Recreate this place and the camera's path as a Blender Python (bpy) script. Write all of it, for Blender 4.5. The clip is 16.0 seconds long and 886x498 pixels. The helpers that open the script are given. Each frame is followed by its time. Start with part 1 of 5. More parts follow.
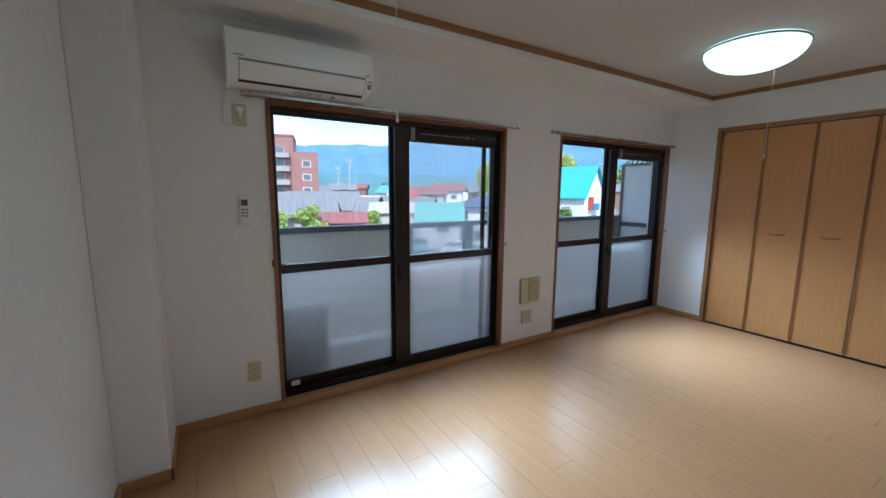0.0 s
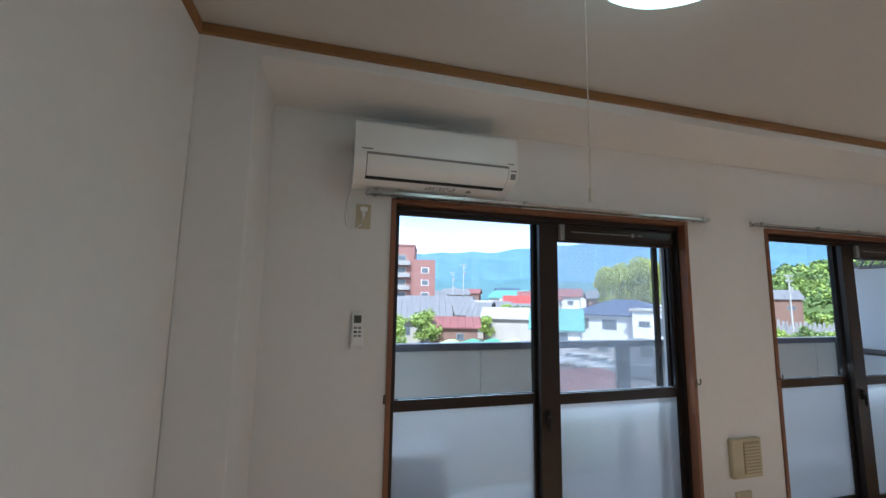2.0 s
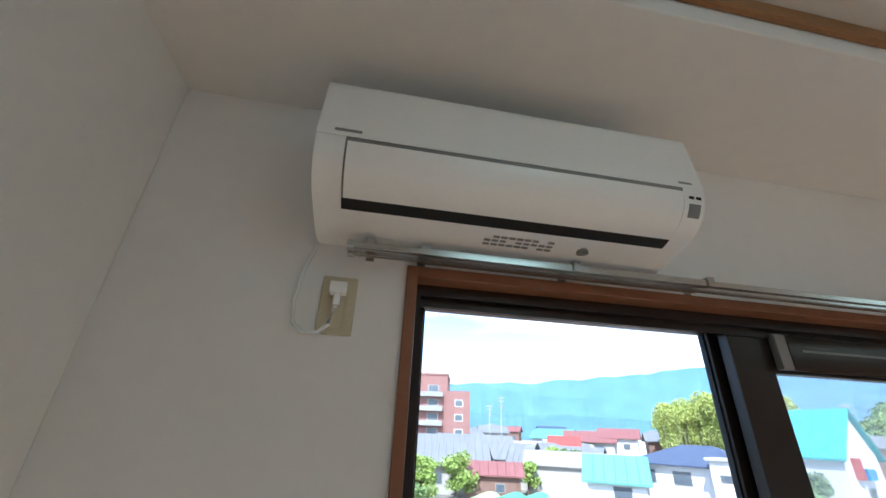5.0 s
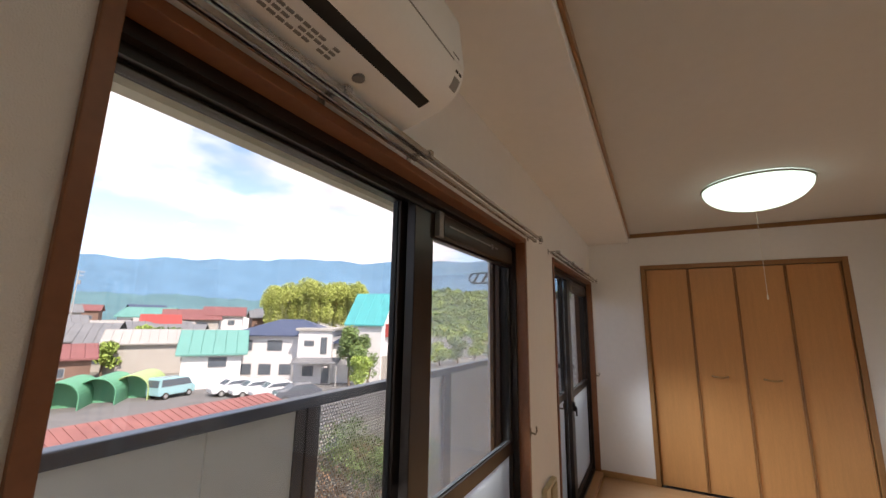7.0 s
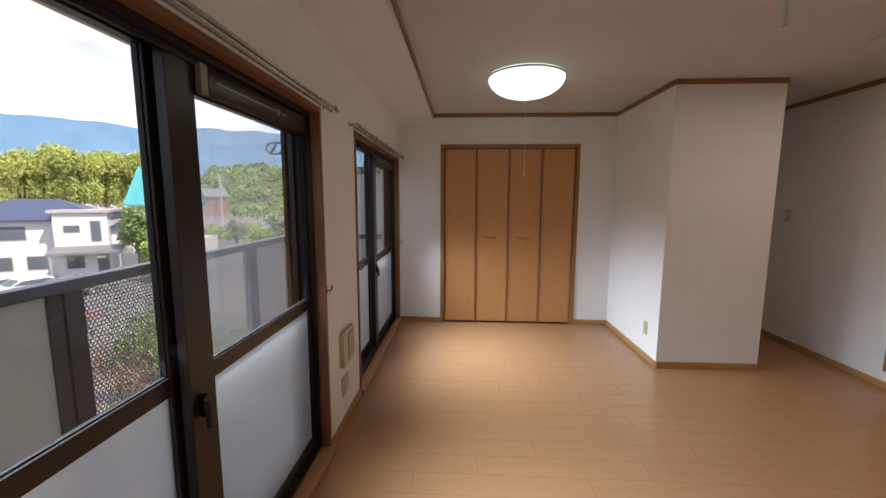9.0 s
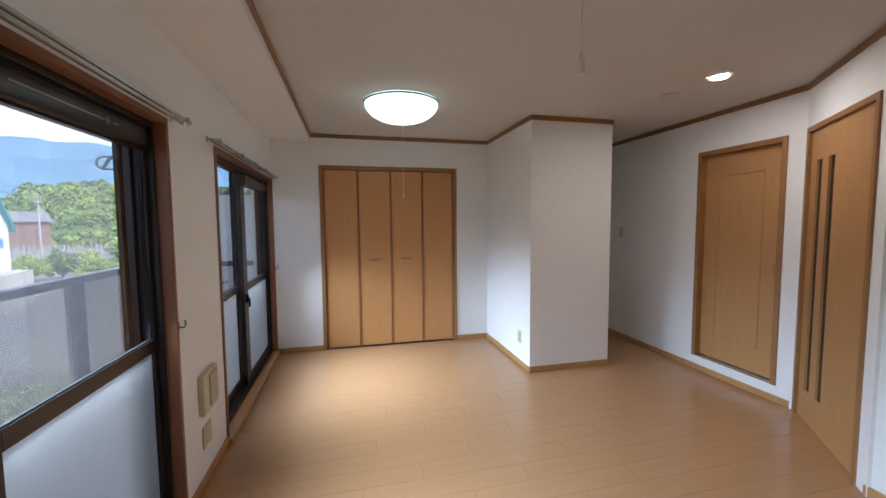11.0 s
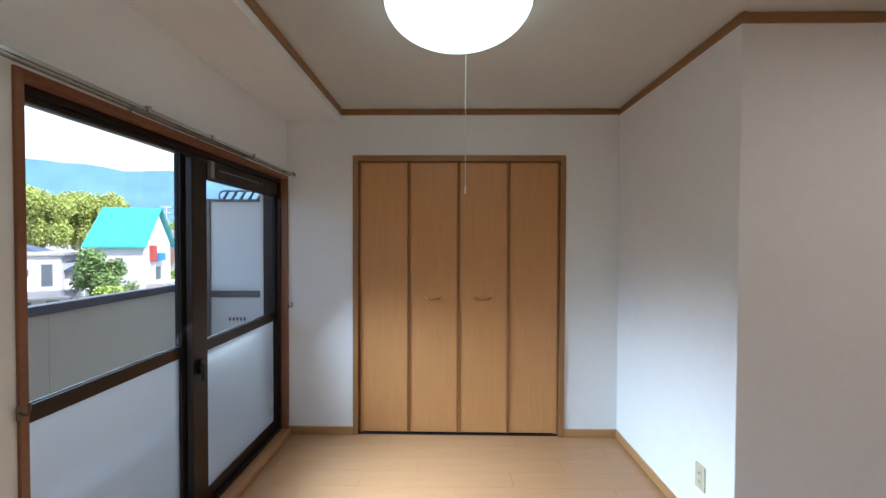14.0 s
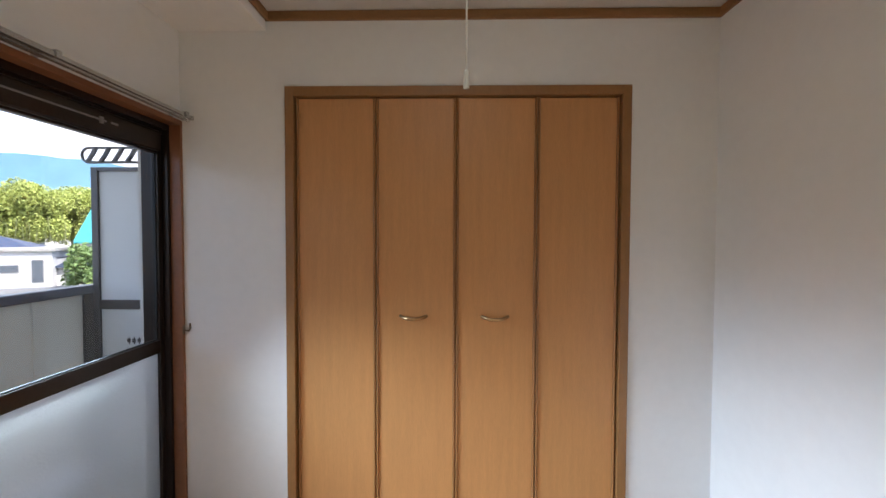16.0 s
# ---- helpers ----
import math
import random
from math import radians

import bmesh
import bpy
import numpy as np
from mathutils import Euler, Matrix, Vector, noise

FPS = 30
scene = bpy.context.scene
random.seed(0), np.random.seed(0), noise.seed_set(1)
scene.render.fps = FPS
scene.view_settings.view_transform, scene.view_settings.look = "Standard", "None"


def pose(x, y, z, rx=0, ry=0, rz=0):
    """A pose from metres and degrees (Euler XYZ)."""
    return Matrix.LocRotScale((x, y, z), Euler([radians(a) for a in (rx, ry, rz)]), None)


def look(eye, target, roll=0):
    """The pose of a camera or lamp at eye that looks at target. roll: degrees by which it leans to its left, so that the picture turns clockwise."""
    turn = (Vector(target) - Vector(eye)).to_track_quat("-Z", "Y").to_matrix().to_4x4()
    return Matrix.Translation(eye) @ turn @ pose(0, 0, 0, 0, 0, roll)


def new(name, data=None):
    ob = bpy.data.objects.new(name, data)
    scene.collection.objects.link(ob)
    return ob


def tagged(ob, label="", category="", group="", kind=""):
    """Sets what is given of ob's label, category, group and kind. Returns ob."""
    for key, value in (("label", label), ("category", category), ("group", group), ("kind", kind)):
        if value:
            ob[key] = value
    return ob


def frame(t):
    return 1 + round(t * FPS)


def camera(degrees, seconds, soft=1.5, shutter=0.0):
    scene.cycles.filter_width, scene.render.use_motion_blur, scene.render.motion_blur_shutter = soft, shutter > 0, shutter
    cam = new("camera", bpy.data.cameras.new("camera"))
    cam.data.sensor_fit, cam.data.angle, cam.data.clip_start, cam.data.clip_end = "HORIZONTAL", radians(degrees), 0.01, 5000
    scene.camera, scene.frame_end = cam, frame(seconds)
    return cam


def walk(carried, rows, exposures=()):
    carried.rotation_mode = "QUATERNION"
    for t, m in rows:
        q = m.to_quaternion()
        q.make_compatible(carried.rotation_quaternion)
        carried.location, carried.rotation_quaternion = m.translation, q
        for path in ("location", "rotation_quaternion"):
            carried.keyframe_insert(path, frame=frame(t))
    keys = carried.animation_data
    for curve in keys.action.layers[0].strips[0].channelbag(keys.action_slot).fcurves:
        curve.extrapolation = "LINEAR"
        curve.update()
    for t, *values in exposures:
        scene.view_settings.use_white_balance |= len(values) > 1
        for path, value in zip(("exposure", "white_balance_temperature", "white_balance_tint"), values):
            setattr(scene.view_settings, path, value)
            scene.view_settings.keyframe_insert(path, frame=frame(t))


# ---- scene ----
cam = camera(97.6, 16.0)
PATH = [
    (0, (-4.582, -2.522, 1.375), (-3.544, -0.836, 1.089), 0.4),
    (0.5, (-4.585, -2.524, 1.375), (-3.782, -0.713, 1.101), 0.5),
    (1, (-4.563, -2.44, 1.4), (-3.812, -0.595, 1.22), 0.5),
    (1.5, (-4.555, -2.202, 1.403), (-3.892, -0.315, 1.374), 0.5),
    (2, (-4.481, -1.875, 1.421), (-3.962, 0.041, 1.665), 0.9),
    (2.5, (-4.402, -1.54, 1.507), (-3.996, 0.362, 1.973), 1.4),
    (3, (-4.372, -1.231, 1.545), (-4.082, 0.644, 2.18), 1.0),
    (3.2, (-4.352, -1.114, 1.56), (-4.117, 0.738, 2.276), 1.2),
    (5.3, (-4.294, -0.725, 1.574), (-3.956, 1.049, 2.434), 3.3),
    (5.5, (-4.301, -0.667, 1.57), (-3.804, 1.11, 2.34), 3.8),
    (6, (-4.285, -0.578, 1.528), (-3.43, 1.09, 2.226), 3.4),
    (6.5, (-4.334, -0.542, 1.465), (-2.981, 0.788, 2.098), -0.6),
    (7, (-4.403, -0.576, 1.466), (-2.672, 0.357, 1.832), 0.9),
    (7.5, (-4.41, -0.605, 1.462), (-2.518, 0.024, 1.618), 0.6),
    (8, (-4.423, -0.657, 1.457), (-2.467, -0.243, 1.464), 0.5),
    (8.5, (-4.442, -0.703, 1.448), (-2.466, -0.412, 1.344), 0.4),
    (9, (-4.46, -0.747, 1.431), (-2.479, -0.645, 1.181), 0.2),
    (9.5, (-4.478, -0.765, 1.436), (-2.511, -0.931, 1.113), -0.0),
    (9.7, (-4.482, -0.779, 1.432), (-2.531, -1.06, 1.094), -0.1),
    (11.8, (-4.379, -0.819, 1.419), (-2.434, -1.281, 1.333), -0.0),
    (12, (-4.285, -0.847, 1.404), (-2.307, -1.141, 1.36), 0.0),
    (12.5, (-3.971, -0.926, 1.419), (-1.972, -0.972, 1.401), 0.3),
    (13, (-3.635, -1.057, 1.432), (-1.635, -1.058, 1.414), 0.3),
    (13.5, (-3.261, -1.142, 1.406), (-1.261, -1.116, 1.383), 0.3),
    (14, (-2.834, -1.194, 1.42), (-0.834, -1.161, 1.385), 0.2),
    (14.5, (-2.464, -1.231, 1.416), (-0.465, -1.201, 1.371), 0.1),
    (15, (-2.117, -1.216, 1.418), (-0.118, -1.18, 1.363), 0.2),
    (15.5, (-1.855, -1.226, 1.393), (0.144, -1.188, 1.34), 0.1),
    (16, (-1.758, -1.24, 1.371), (0.24, -1.197, 1.314), 0.2),
]
EXPOSURES = [
    (0, 1.28, 5350, 12), (2, 1.48, 5400, 13), (3, 1.62, 5650, 14), (5.5, 1.82, 5400, 11), (6.1, 1.58, 5450, 14), (7, 1.22, 7100, 25),
    (7.5, 1.05, 8000, 31), (9, 1.2, 6850, 26), (9.7, 1.35, 6300, 23), (12, 1.62, 5850, 18), (14, 1.62, 5750, 15), (16, 1.68, 6250, 20),
]
walk(cam, [(t, look(eye, target, roll)) for t, eye, target, roll in PATH], EXPOSURES)
SKY, CLOUD, SUN, WINDOW_LIGHT, DOME = 0.15, 5.5, 3.2, 10.0, 0.62

# ---------------------------------------------------------------- world, sun, large lights
W = bpy.data.worlds.new("sky")
scene.world = W
W.use_nodes = True
wn, wl = W.node_tree.nodes, W.node_tree.links
wn.clear()
w_out = wn.new("ShaderNodeOutputWorld")
w_bg = wn.new("ShaderNodeBackground")
w_sky = wn.new("ShaderNodeTexSky")
w_sky.sky_type = "NISHITA"
w_sky.sun_disc = False
w_sky.sun_elevation = radians(52)
w_sky.sun_rotation = radians(205)
w_sky.air_density = 1.0
w_sky.dust_density = 0.6
w_bg.inputs[1].default_value = SKY
w_co = wn.new("ShaderNodeTexCoord")
w_map = wn.new("ShaderNodeMapping")
w_map.inputs["Scale"].default_value = (1.0, 1.0, 3.0)
w_map.inputs["Location"].default_value = (0.55, 0.2, 0.35)
w_noise = wn.new("ShaderNodeTexNoise")
w_noise.inputs["Scale"].default_value = 2.6
w_noise.inputs["Detail"].default_value = 8.0
w_noise.inputs["Roughness"].default_value = 0.55
w_ramp = wn.new("ShaderNodeValToRGB")
w_ramp.color_ramp.elements[0].position = 0.44
w_ramp.color_ramp.elements[0].color = (0, 0, 0, 1)
w_ramp.color_ramp.elements[1].position = 0.60
w_ramp.color_ramp.elements[1].color = (1, 1, 1, 1)
w_noise2 = wn.new("ShaderNodeTexNoise")
w_noise2.inputs["Scale"].default_value = 5.0
w_noise2.inputs["Detail"].default_value = 4.0
w_cloud = wn.new("ShaderNodeValToRGB")
w_cloud.color_ramp.elements[0].position = 0.3
w_cloud.color_ramp.elements[0].color = (CLOUD * 0.50, CLOUD * 0.53, CLOUD * 0.58, 1)
w_cloud.color_ramp.elements[1].position = 0.6
w_cloud.color_ramp.elements[1].color = (CLOUD, CLOUD * 1.0, CLOUD * 1.0, 1)
w_mix = wn.new("ShaderNodeMixRGB")
wl.new(w_co.outputs["Generated"], w_map.inputs["Vector"])
wl.new(w_map.outputs["Vector"], w_noise.inputs["Vector"])
wl.new(w_map.outputs["Vector"], w_noise2.inputs["Vector"])
wl.new(w_noise.outputs["Fac"], w_ramp.inputs["Fac"])
wl.new(w_noise2.outputs["Fac"], w_cloud.inputs["Fac"])
wl.new(w_ramp.outputs["Color"], w_mix.inputs["Fac"])
wl.new(w_sky.outputs["Color"], w_mix.inputs["Color1"])
wl.new(w_cloud.outputs["Color"], w_mix.inputs["Color2"])
wl.new(w_mix.outputs["Color"], w_bg.inputs["Color"])
wl.new(w_bg.outputs["Background"], w_out.inputs["Surface"])

sun = new("sun", bpy.data.lights.new("sun", "SUN"))
sun.data.energy, sun.data.angle, sun.data.color = SUN, radians(0.6), (1.0, 0.95, 0.86)
sun.matrix_world = look((-30, -60, 80), (0, 0, 0))


def window_light(name, x0, x1):
    """The sky's light that falls in through one glazed opening, from above the eye line."""
    lamp = new(name, bpy.data.lights.new(name, "AREA"))
    lamp.data.shape, lamp.data.size, lamp.data.size_y = "RECTANGLE", x1 - x0, 0.55
    lamp.data.energy, lamp.data.color = WINDOW_LIGHT, (0.68, 0.89, 1.0)
    lamp.data.spread = radians(86)
    lamp.matrix_world = look(((x0 + x1) / 2, -0.03, 1.14), ((x0 + x1) / 2, -1.03, 0.27))
    return lamp


window_light("window_light_1", -4.15, -2.5)
window_light("window_light_2", -1.68, -0.30)


# ---------------------------------------------------------------- materials
def mat(name, color, rough=0.6, metal=0.0, vary=0.06, scale=8.0, bump=0.0, bscale=60.0, stretch=None, spec=0.5, rand=0.0, coat=0.0):
    """A surface: base colour varied by coarse and fine noise, with fine relief."""
    m = bpy.data.materials.new(name)
    m.use_nodes = True
    n, l = m.node_tree.nodes, m.node_tree.links
    b = n["Principled BSDF"]
    b.inputs["Roughness"].default_value = rough
    b.inputs["Metallic"].default_value = metal
    b.inputs["Specular IOR Level"].default_value = spec
    b.inputs["Coat Weight"].default_value = coat
    b.inputs["Coat Roughness"].default_value = 0.12
    co = n.new("ShaderNodeTexCoord")
    mp = n.new("ShaderNodeMapping")
    mp.inputs["Scale"].default_value = stretch or (1, 1, 1)
    l.new(co.outputs["Object"], mp.inputs["Vector"])
    a = n.new("ShaderNodeTexNoise")
    a.inputs["Scale"].default_value, a.inputs["Detail"].default_value = scale, 5.0
    f = n.new("ShaderNodeTexNoise")
    f.inputs["Scale"].default_value, f.inputs["Detail"].default_value = scale * 9, 3.0
    l.new(mp.outputs["Vector"], a.inputs["Vector"])
    l.new(mp.outputs["Vector"], f.inputs["Vector"])
    add = n.new("ShaderNodeMath")
    add.operation = "ADD"
    l.new(a.outputs["Fac"], add.inputs[0])
    l.new(f.outputs["Fac"], add.inputs[1])
    val = add.outputs[0]
    if rand:
        info = n.new("ShaderNodeObjectInfo")
        ma = n.new("ShaderNodeMath")
        ma.operation = "MULTIPLY_ADD"
        ma.inputs[1].default_value = rand
        l.new(info.outputs["Random"], ma.inputs[0])
        l.new(val, ma.inputs[2])
        sub = n.new("ShaderNodeMath")
        sub.operation = "SUBTRACT"
        sub.inputs[1].default_value = rand / 2
        l.new(ma.outputs[0], sub.inputs[0])
        val = sub.outputs[0]
    r = n.new("ShaderNodeMapRange")
    r.inputs["From Min"].default_value, r.inputs["From Max"].default_value = 0.6, 1.4
    r.inputs["To Min"].default_value, r.inputs["To Max"].default_value = 1 - vary, 1 + vary
    r.clamp = False
    l.new(val, r.inputs["Value"])
    mul = n.new("ShaderNodeVectorMath")
    mul.operation = "SCALE"
    mul.inputs[0].default_value = color
    l.new(r.outputs["Result"], mul.inputs["Scale"])
    l.new(mul.outputs[0], b.inputs["Base Color"])
    if bump:
        t = n.new("ShaderNodeTexNoise")
        t.inputs["Scale"].default_value, t.inputs["Detail"].default_value = bscale, 3.0
        l.new(mp.outputs["Vector"], t.inputs["Vector"])
        bp = n.new("ShaderNodeBump")
        bp.inputs["Strength"].default_value, bp.inputs["Distance"].default_value = bump, 0.004
        l.new(t.outputs["Fac"], bp.inputs["Height"])
        l.new(bp.outputs["Normal"], b.inputs["Normal"])
    return m


def emitter(name, color, strength):
    m = bpy.data.materials.new(name)
    m.use_nodes = True
    b = m.node_tree.nodes["Principled BSDF"]
    b.inputs["Base Color"].default_value = (0.8, 0.8, 0.8, 1)
    b.inputs["Roughness"].default_value = 0.35
    b.inputs["Emission Color"].default_value = (*color, 1)
    b.inputs["Emission Strength"].default_value = strength
    return m


def clear_glass(name, tint=(0.93, 0.95, 0.95)):
    m = bpy.data.materials.new(name)
    m.use_nodes = True
    n, l = m.node_tree.nodes, m.node_tree.links
    n.clear()
    out, mix = n.new("ShaderNodeOutputMaterial"), n.new("ShaderNodeMixShader")
    tr, gl, fr = n.new("ShaderNodeBsdfTransparent"), n.new("ShaderNodeBsdfGlossy"), n.new("ShaderNodeLayerWeight")
    pw, ma = n.new("ShaderNodeMath"), n.new("ShaderNodeMath")
    pw.operation, ma.operation = "POWER", "MULTIPLY_ADD"
    pw.inputs[1].default_value = 5.0
    ma.inputs[1].default_value, ma.inputs[2].default_value = 0.8, 0.03
    tr.inputs["Color"].default_value = (*tint, 1)
    gl.inputs["Roughness"].default_value = 0.01
    fr.inputs["Blend"].default_value = 0.5
    l.new(fr.outputs["Facing"], pw.inputs[0])
    l.new(pw.outputs[0], ma.inputs[0])
    l.new(ma.outputs[0], mix.inputs[0])
    l.new(tr.outputs[0], mix.inputs[1])
    l.new(gl.outputs[0], mix.inputs[2])
    l.new(mix.outputs[0], out.inputs["Surface"])
    return m


def frosted_glass(name):
    m = bpy.data.materials.new(name)
    m.use_nodes = True
    n, l = m.node_tree.nodes, m.node_tree.links
    n.clear()
    out, mix = n.new("ShaderNodeOutputMaterial"), n.new("ShaderNodeMixShader")
    rf, gl = n.new("ShaderNodeBsdfRefraction"), n.new("ShaderNodeBsdfGlossy")
    rf.inputs["Color"].default_value = (0.95, 0.97, 0.97, 1)
    rf.inputs["Roughness"].default_value = 0.30
    rf.inputs["IOR"].default_value = 1.12
    gl.inputs["Roughness"].default_value = 0.35
    mix.inputs[0].default_value = 0.05
    t = n.new("ShaderNodeTexNoise")
    t.inputs["Scale"].default_value = 130
    bp = n.new("ShaderNodeBump")
    bp.inputs["Strength"].default_value, bp.inputs["Distance"].default_value = 0.5, 0.003
    co = n.new("ShaderNodeTexCoord")
    l.new(co.outputs["Object"], t.inputs["Vector"])
    l.new(t.outputs["Fac"], bp.inputs["Height"])
    l.new(bp.outputs["Normal"], gl.inputs["Normal"])
    l.new(bp.outputs["Normal"], rf.inputs["Normal"])
    tl, both = n.new("ShaderNodeBsdfTranslucent"), n.new("ShaderNodeMixShader")
    tl.inputs["Color"].default_value = (0.94, 0.94, 0.88, 1)
    both.inputs[0].default_value = 0.32
    l.new(bp.outputs["Normal"], tl.inputs["Normal"])
    l.new(rf.outputs[0], both.inputs[1])
    l.new(tl.outputs[0], both.inputs[2])
    l.new(both.outputs[0], mix.inputs[1])
    l.new(gl.outputs[0], mix.inputs[2])
    l.new(mix.outputs[0], out.inputs["Surface"])
    return m


def see_light(name, color, share):
    """A cloudy sheet: plain in front light, and letting part of the light behind it through."""
    m = mat(name, color, 0.5, vary=0.05, scale=3)
    n, l = m.node_tree.nodes, m.node_tree.links
    mix, tl = n.new("ShaderNodeMixShader"), n.new("ShaderNodeBsdfTranslucent")
    mix.inputs[0].default_value = share
    tl.inputs["Color"].default_value = (*color, 1)
    l.new(n["Principled BSDF"].outputs[0], mix.inputs[1])
    l.new(tl.outputs[0], mix.inputs[2])
    l.new(mix.outputs[0], n["Material Output"].inputs["Surface"])
    return m


def screen_mesh(name):
    """Fine insect netting: mostly see-through, with pale threads."""
    m = bpy.data.materials.new(name)
    m.use_nodes = True
    n, l = m.node_tree.nodes, m.node_tree.links
    n.clear()
    out, mix = n.new("ShaderNodeOutputMaterial"), n.new("ShaderNodeMixShader")
    tr, df = n.new("ShaderNodeBsdfTransparent"), n.new("ShaderNodeBsdfTranslucent")
    df.inputs["Color"].default_value = (0.80, 0.82, 0.82, 1)
    mix.inputs[0].default_value = 0.2
    l.new(tr.outputs[0], mix.inputs[1])
    l.new(df.outputs[0], mix.inputs[2])
    l.new(mix.outputs[0], out.inputs["Surface"])
    return m


M_WALL = mat("wallpaper", (0.81, 0.80, 0.785), 0.85, vary=0.025, scale=2.5, bump=0.35, bscale=420)
# white paper like the walls, with the ceiling's dimmer light put into its colour
M_CEIL_DIM = mat("ceiling_paper_dimmed", (0.62, 0.605, 0.575), 0.9, vary=0.025, scale=2.0, bump=0.35, bscale=380)
M_TRIM = mat("stained_trim", (0.27, 0.13, 0.045), 0.42, vary=0.16, scale=6, stretch=(1, 1, 6))
M_BASE = mat("baseboard_wood", (0.42, 0.22, 0.085), 0.45, vary=0.12, scale=5)
M_CASE = mat("window_casing_wood", (0.235, 0.095, 0.043), 0.42, vary=0.15, scale=6)
M_SILL = mat("sill_wood", (0.46, 0.24, 0.10), 0.35, vary=0.12, scale=6)
M_DOOR = mat("closet_veneer", (0.55, 0.268, 0.098), 0.40, vary=0.10, scale=7, stretch=(1, 6, 0.5), bump=0.05, bscale=90, rand=0.12)
M_DOOR_EDGE = mat("closet_edge", (0.34, 0.155, 0.054), 0.38, vary=0.12, scale=8, stretch=(1, 1, 0.3))
M_FRAMEW = mat("door_frame_wood", (0.30, 0.145, 0.05), 0.42, vary=0.12, scale=8, stretch=(1, 1, 0.4))
M_ROOMDOOR = mat("room_door_veneer", (0.44, 0.23, 0.085), 0.4, vary=0.10, scale=6, stretch=(5, 5, 0.5))
M_FLOOR = mat("floor_plank", (0.42, 0.226, 0.108), 0.235, vary=0.07, scale=3.0, stretch=(5, 0.7, 1), bump=0.03, bscale=70, rand=0.05, spec=0.45)
M_GAP = mat("floor_joint", (0.35, 0.187, 0.088), 0.6)
M_ALU = mat("bronze_aluminium", (0.022, 0.013, 0.010), 0.38, 0.35, vary=0.15, scale=10)
M_ALU_IN = mat("bronze_inner", (0.030, 0.021, 0.017), 0.30, 0.4, vary=0.15, scale=10)
M_RUB = mat("black_gasket", (0.006, 0.006, 0.006), 0.6)
M_CHROME = mat("rail_steel", (0.55, 0.54, 0.52), 0.22, 0.8, vary=0.06, scale=20)
M_BRASS = mat("antique_brass", (0.36, 0.23, 0.11), 0.3, 0.7, vary=0.1, scale=30)
M_DKBRASS = mat("dark_brass", (0.16, 0.11, 0.07), 0.4, 0.6, vary=0.1, scale=30)
M_PLATE = mat("ivory_plastic", (0.55, 0.49, 0.34), 0.45, vary=0.05, scale=20)
M_PLATE_D = mat("beige_grille", (0.40, 0.33, 0.19), 0.5, vary=0.08, scale=40)
M_WPLASTIC = mat("white_plastic", (0.87, 0.88, 0.88), 0.3, vary=0.02, scale=10, coat=0.3)
M_WPLASTIC2 = mat("white_plastic_low", (0.80, 0.81, 0.81), 0.38, vary=0.03, scale=10)
# black and grey also colour the shade in the air conditioner's slot and gap
M_BLACK = mat("black_plastic_and_shade", (0.005, 0.005, 0.006), 0.6)
M_GREYP = mat("grey_plastic_and_shade", (0.25, 0.25, 0.25), 0.5)
M_LCD = mat("lcd", (0.10, 0.11, 0.10), 0.2)
M_GLASS = clear_glass("pane_glass")
M_FROST = frosted_glass("frosted_pane")
M_NET = screen_mesh("insect_netting")
M_DARKGLASS = mat("smoked_pane", (0.03, 0.027, 0.024), 0.25, vary=0.1)
M_DOME = emitter("lamp_dome", (0.70, 1.0, 0.88), DOME)
M_SPOT = emitter("downlight_face", (1.0, 0.93, 0.80), 110.0)
M_CORD = mat("cord", (0.75, 0.73, 0.66), 0.7)
M_GALV = mat("lamp_rim", (0.25, 0.23, 0.18), 0.4, 0.5)
M_CONC = mat("balcony_concrete", (0.46, 0.46, 0.45), 0.9, vary=0.2, scale=4, bump=0.4, bscale=50)
M_EXT = mat("exterior_wall", (0.62, 0.57, 0.45), 0.9, vary=0.06, scale=6, bump=0.5, bscale=90)
M_PANEL = see_light("railing_panel", (0.74, 0.72, 0.66), 0.4)
M_RAIL = mat("railing_metal", (0.105, 0.098, 0.098), 0.38, 0.5, vary=0.1, scale=8)
M_RAILTOP = mat("railing_cap", (0.14, 0.155, 0.185), 0.32, 0.45, vary=0.1, scale=8)
M_MESH = mat("perforated_metal", (0.50, 0.49, 0.47), 0.45, 0.5, vary=0.08, scale=10)
M_PART = see_light("partition_board", (0.80, 0.82, 0.83), 0.35)
M_HOOK = mat("bracket_metal", (0.20, 0.21, 0.23), 0.4, 0.5)
M_INK = mat("ink", (0.05, 0.05, 0.055), 0.7)


# ---------------------------------------------------------------- mesh helpers
def box(bm, x0, x1, y0, y1, z0, z1, bevel=0.0):
    r = bmesh.ops.create_cube(bm, size=1.0)
    vs = r["verts"]
    for v in vs:
        v.co = Vector(((x0 + x1) / 2 + v.co.x * (x1 - x0), (y0 + y1) / 2 + v.co.y * (y1 - y0), (z0 + z1) / 2 + v.co.z * (z1 - z0)))
    if bevel:
        es = list({e for v in vs for e in v.link_edges})
        bmesh.ops.bevel(bm, geom=es, offset=bevel, segments=2, affect="EDGES", profile=0.6)
    return bm


def boxes(*rows, bevel=0.0):
    bm = bmesh.new()
    for r in rows:
        box(bm, *r, bevel=bevel)
    return bm


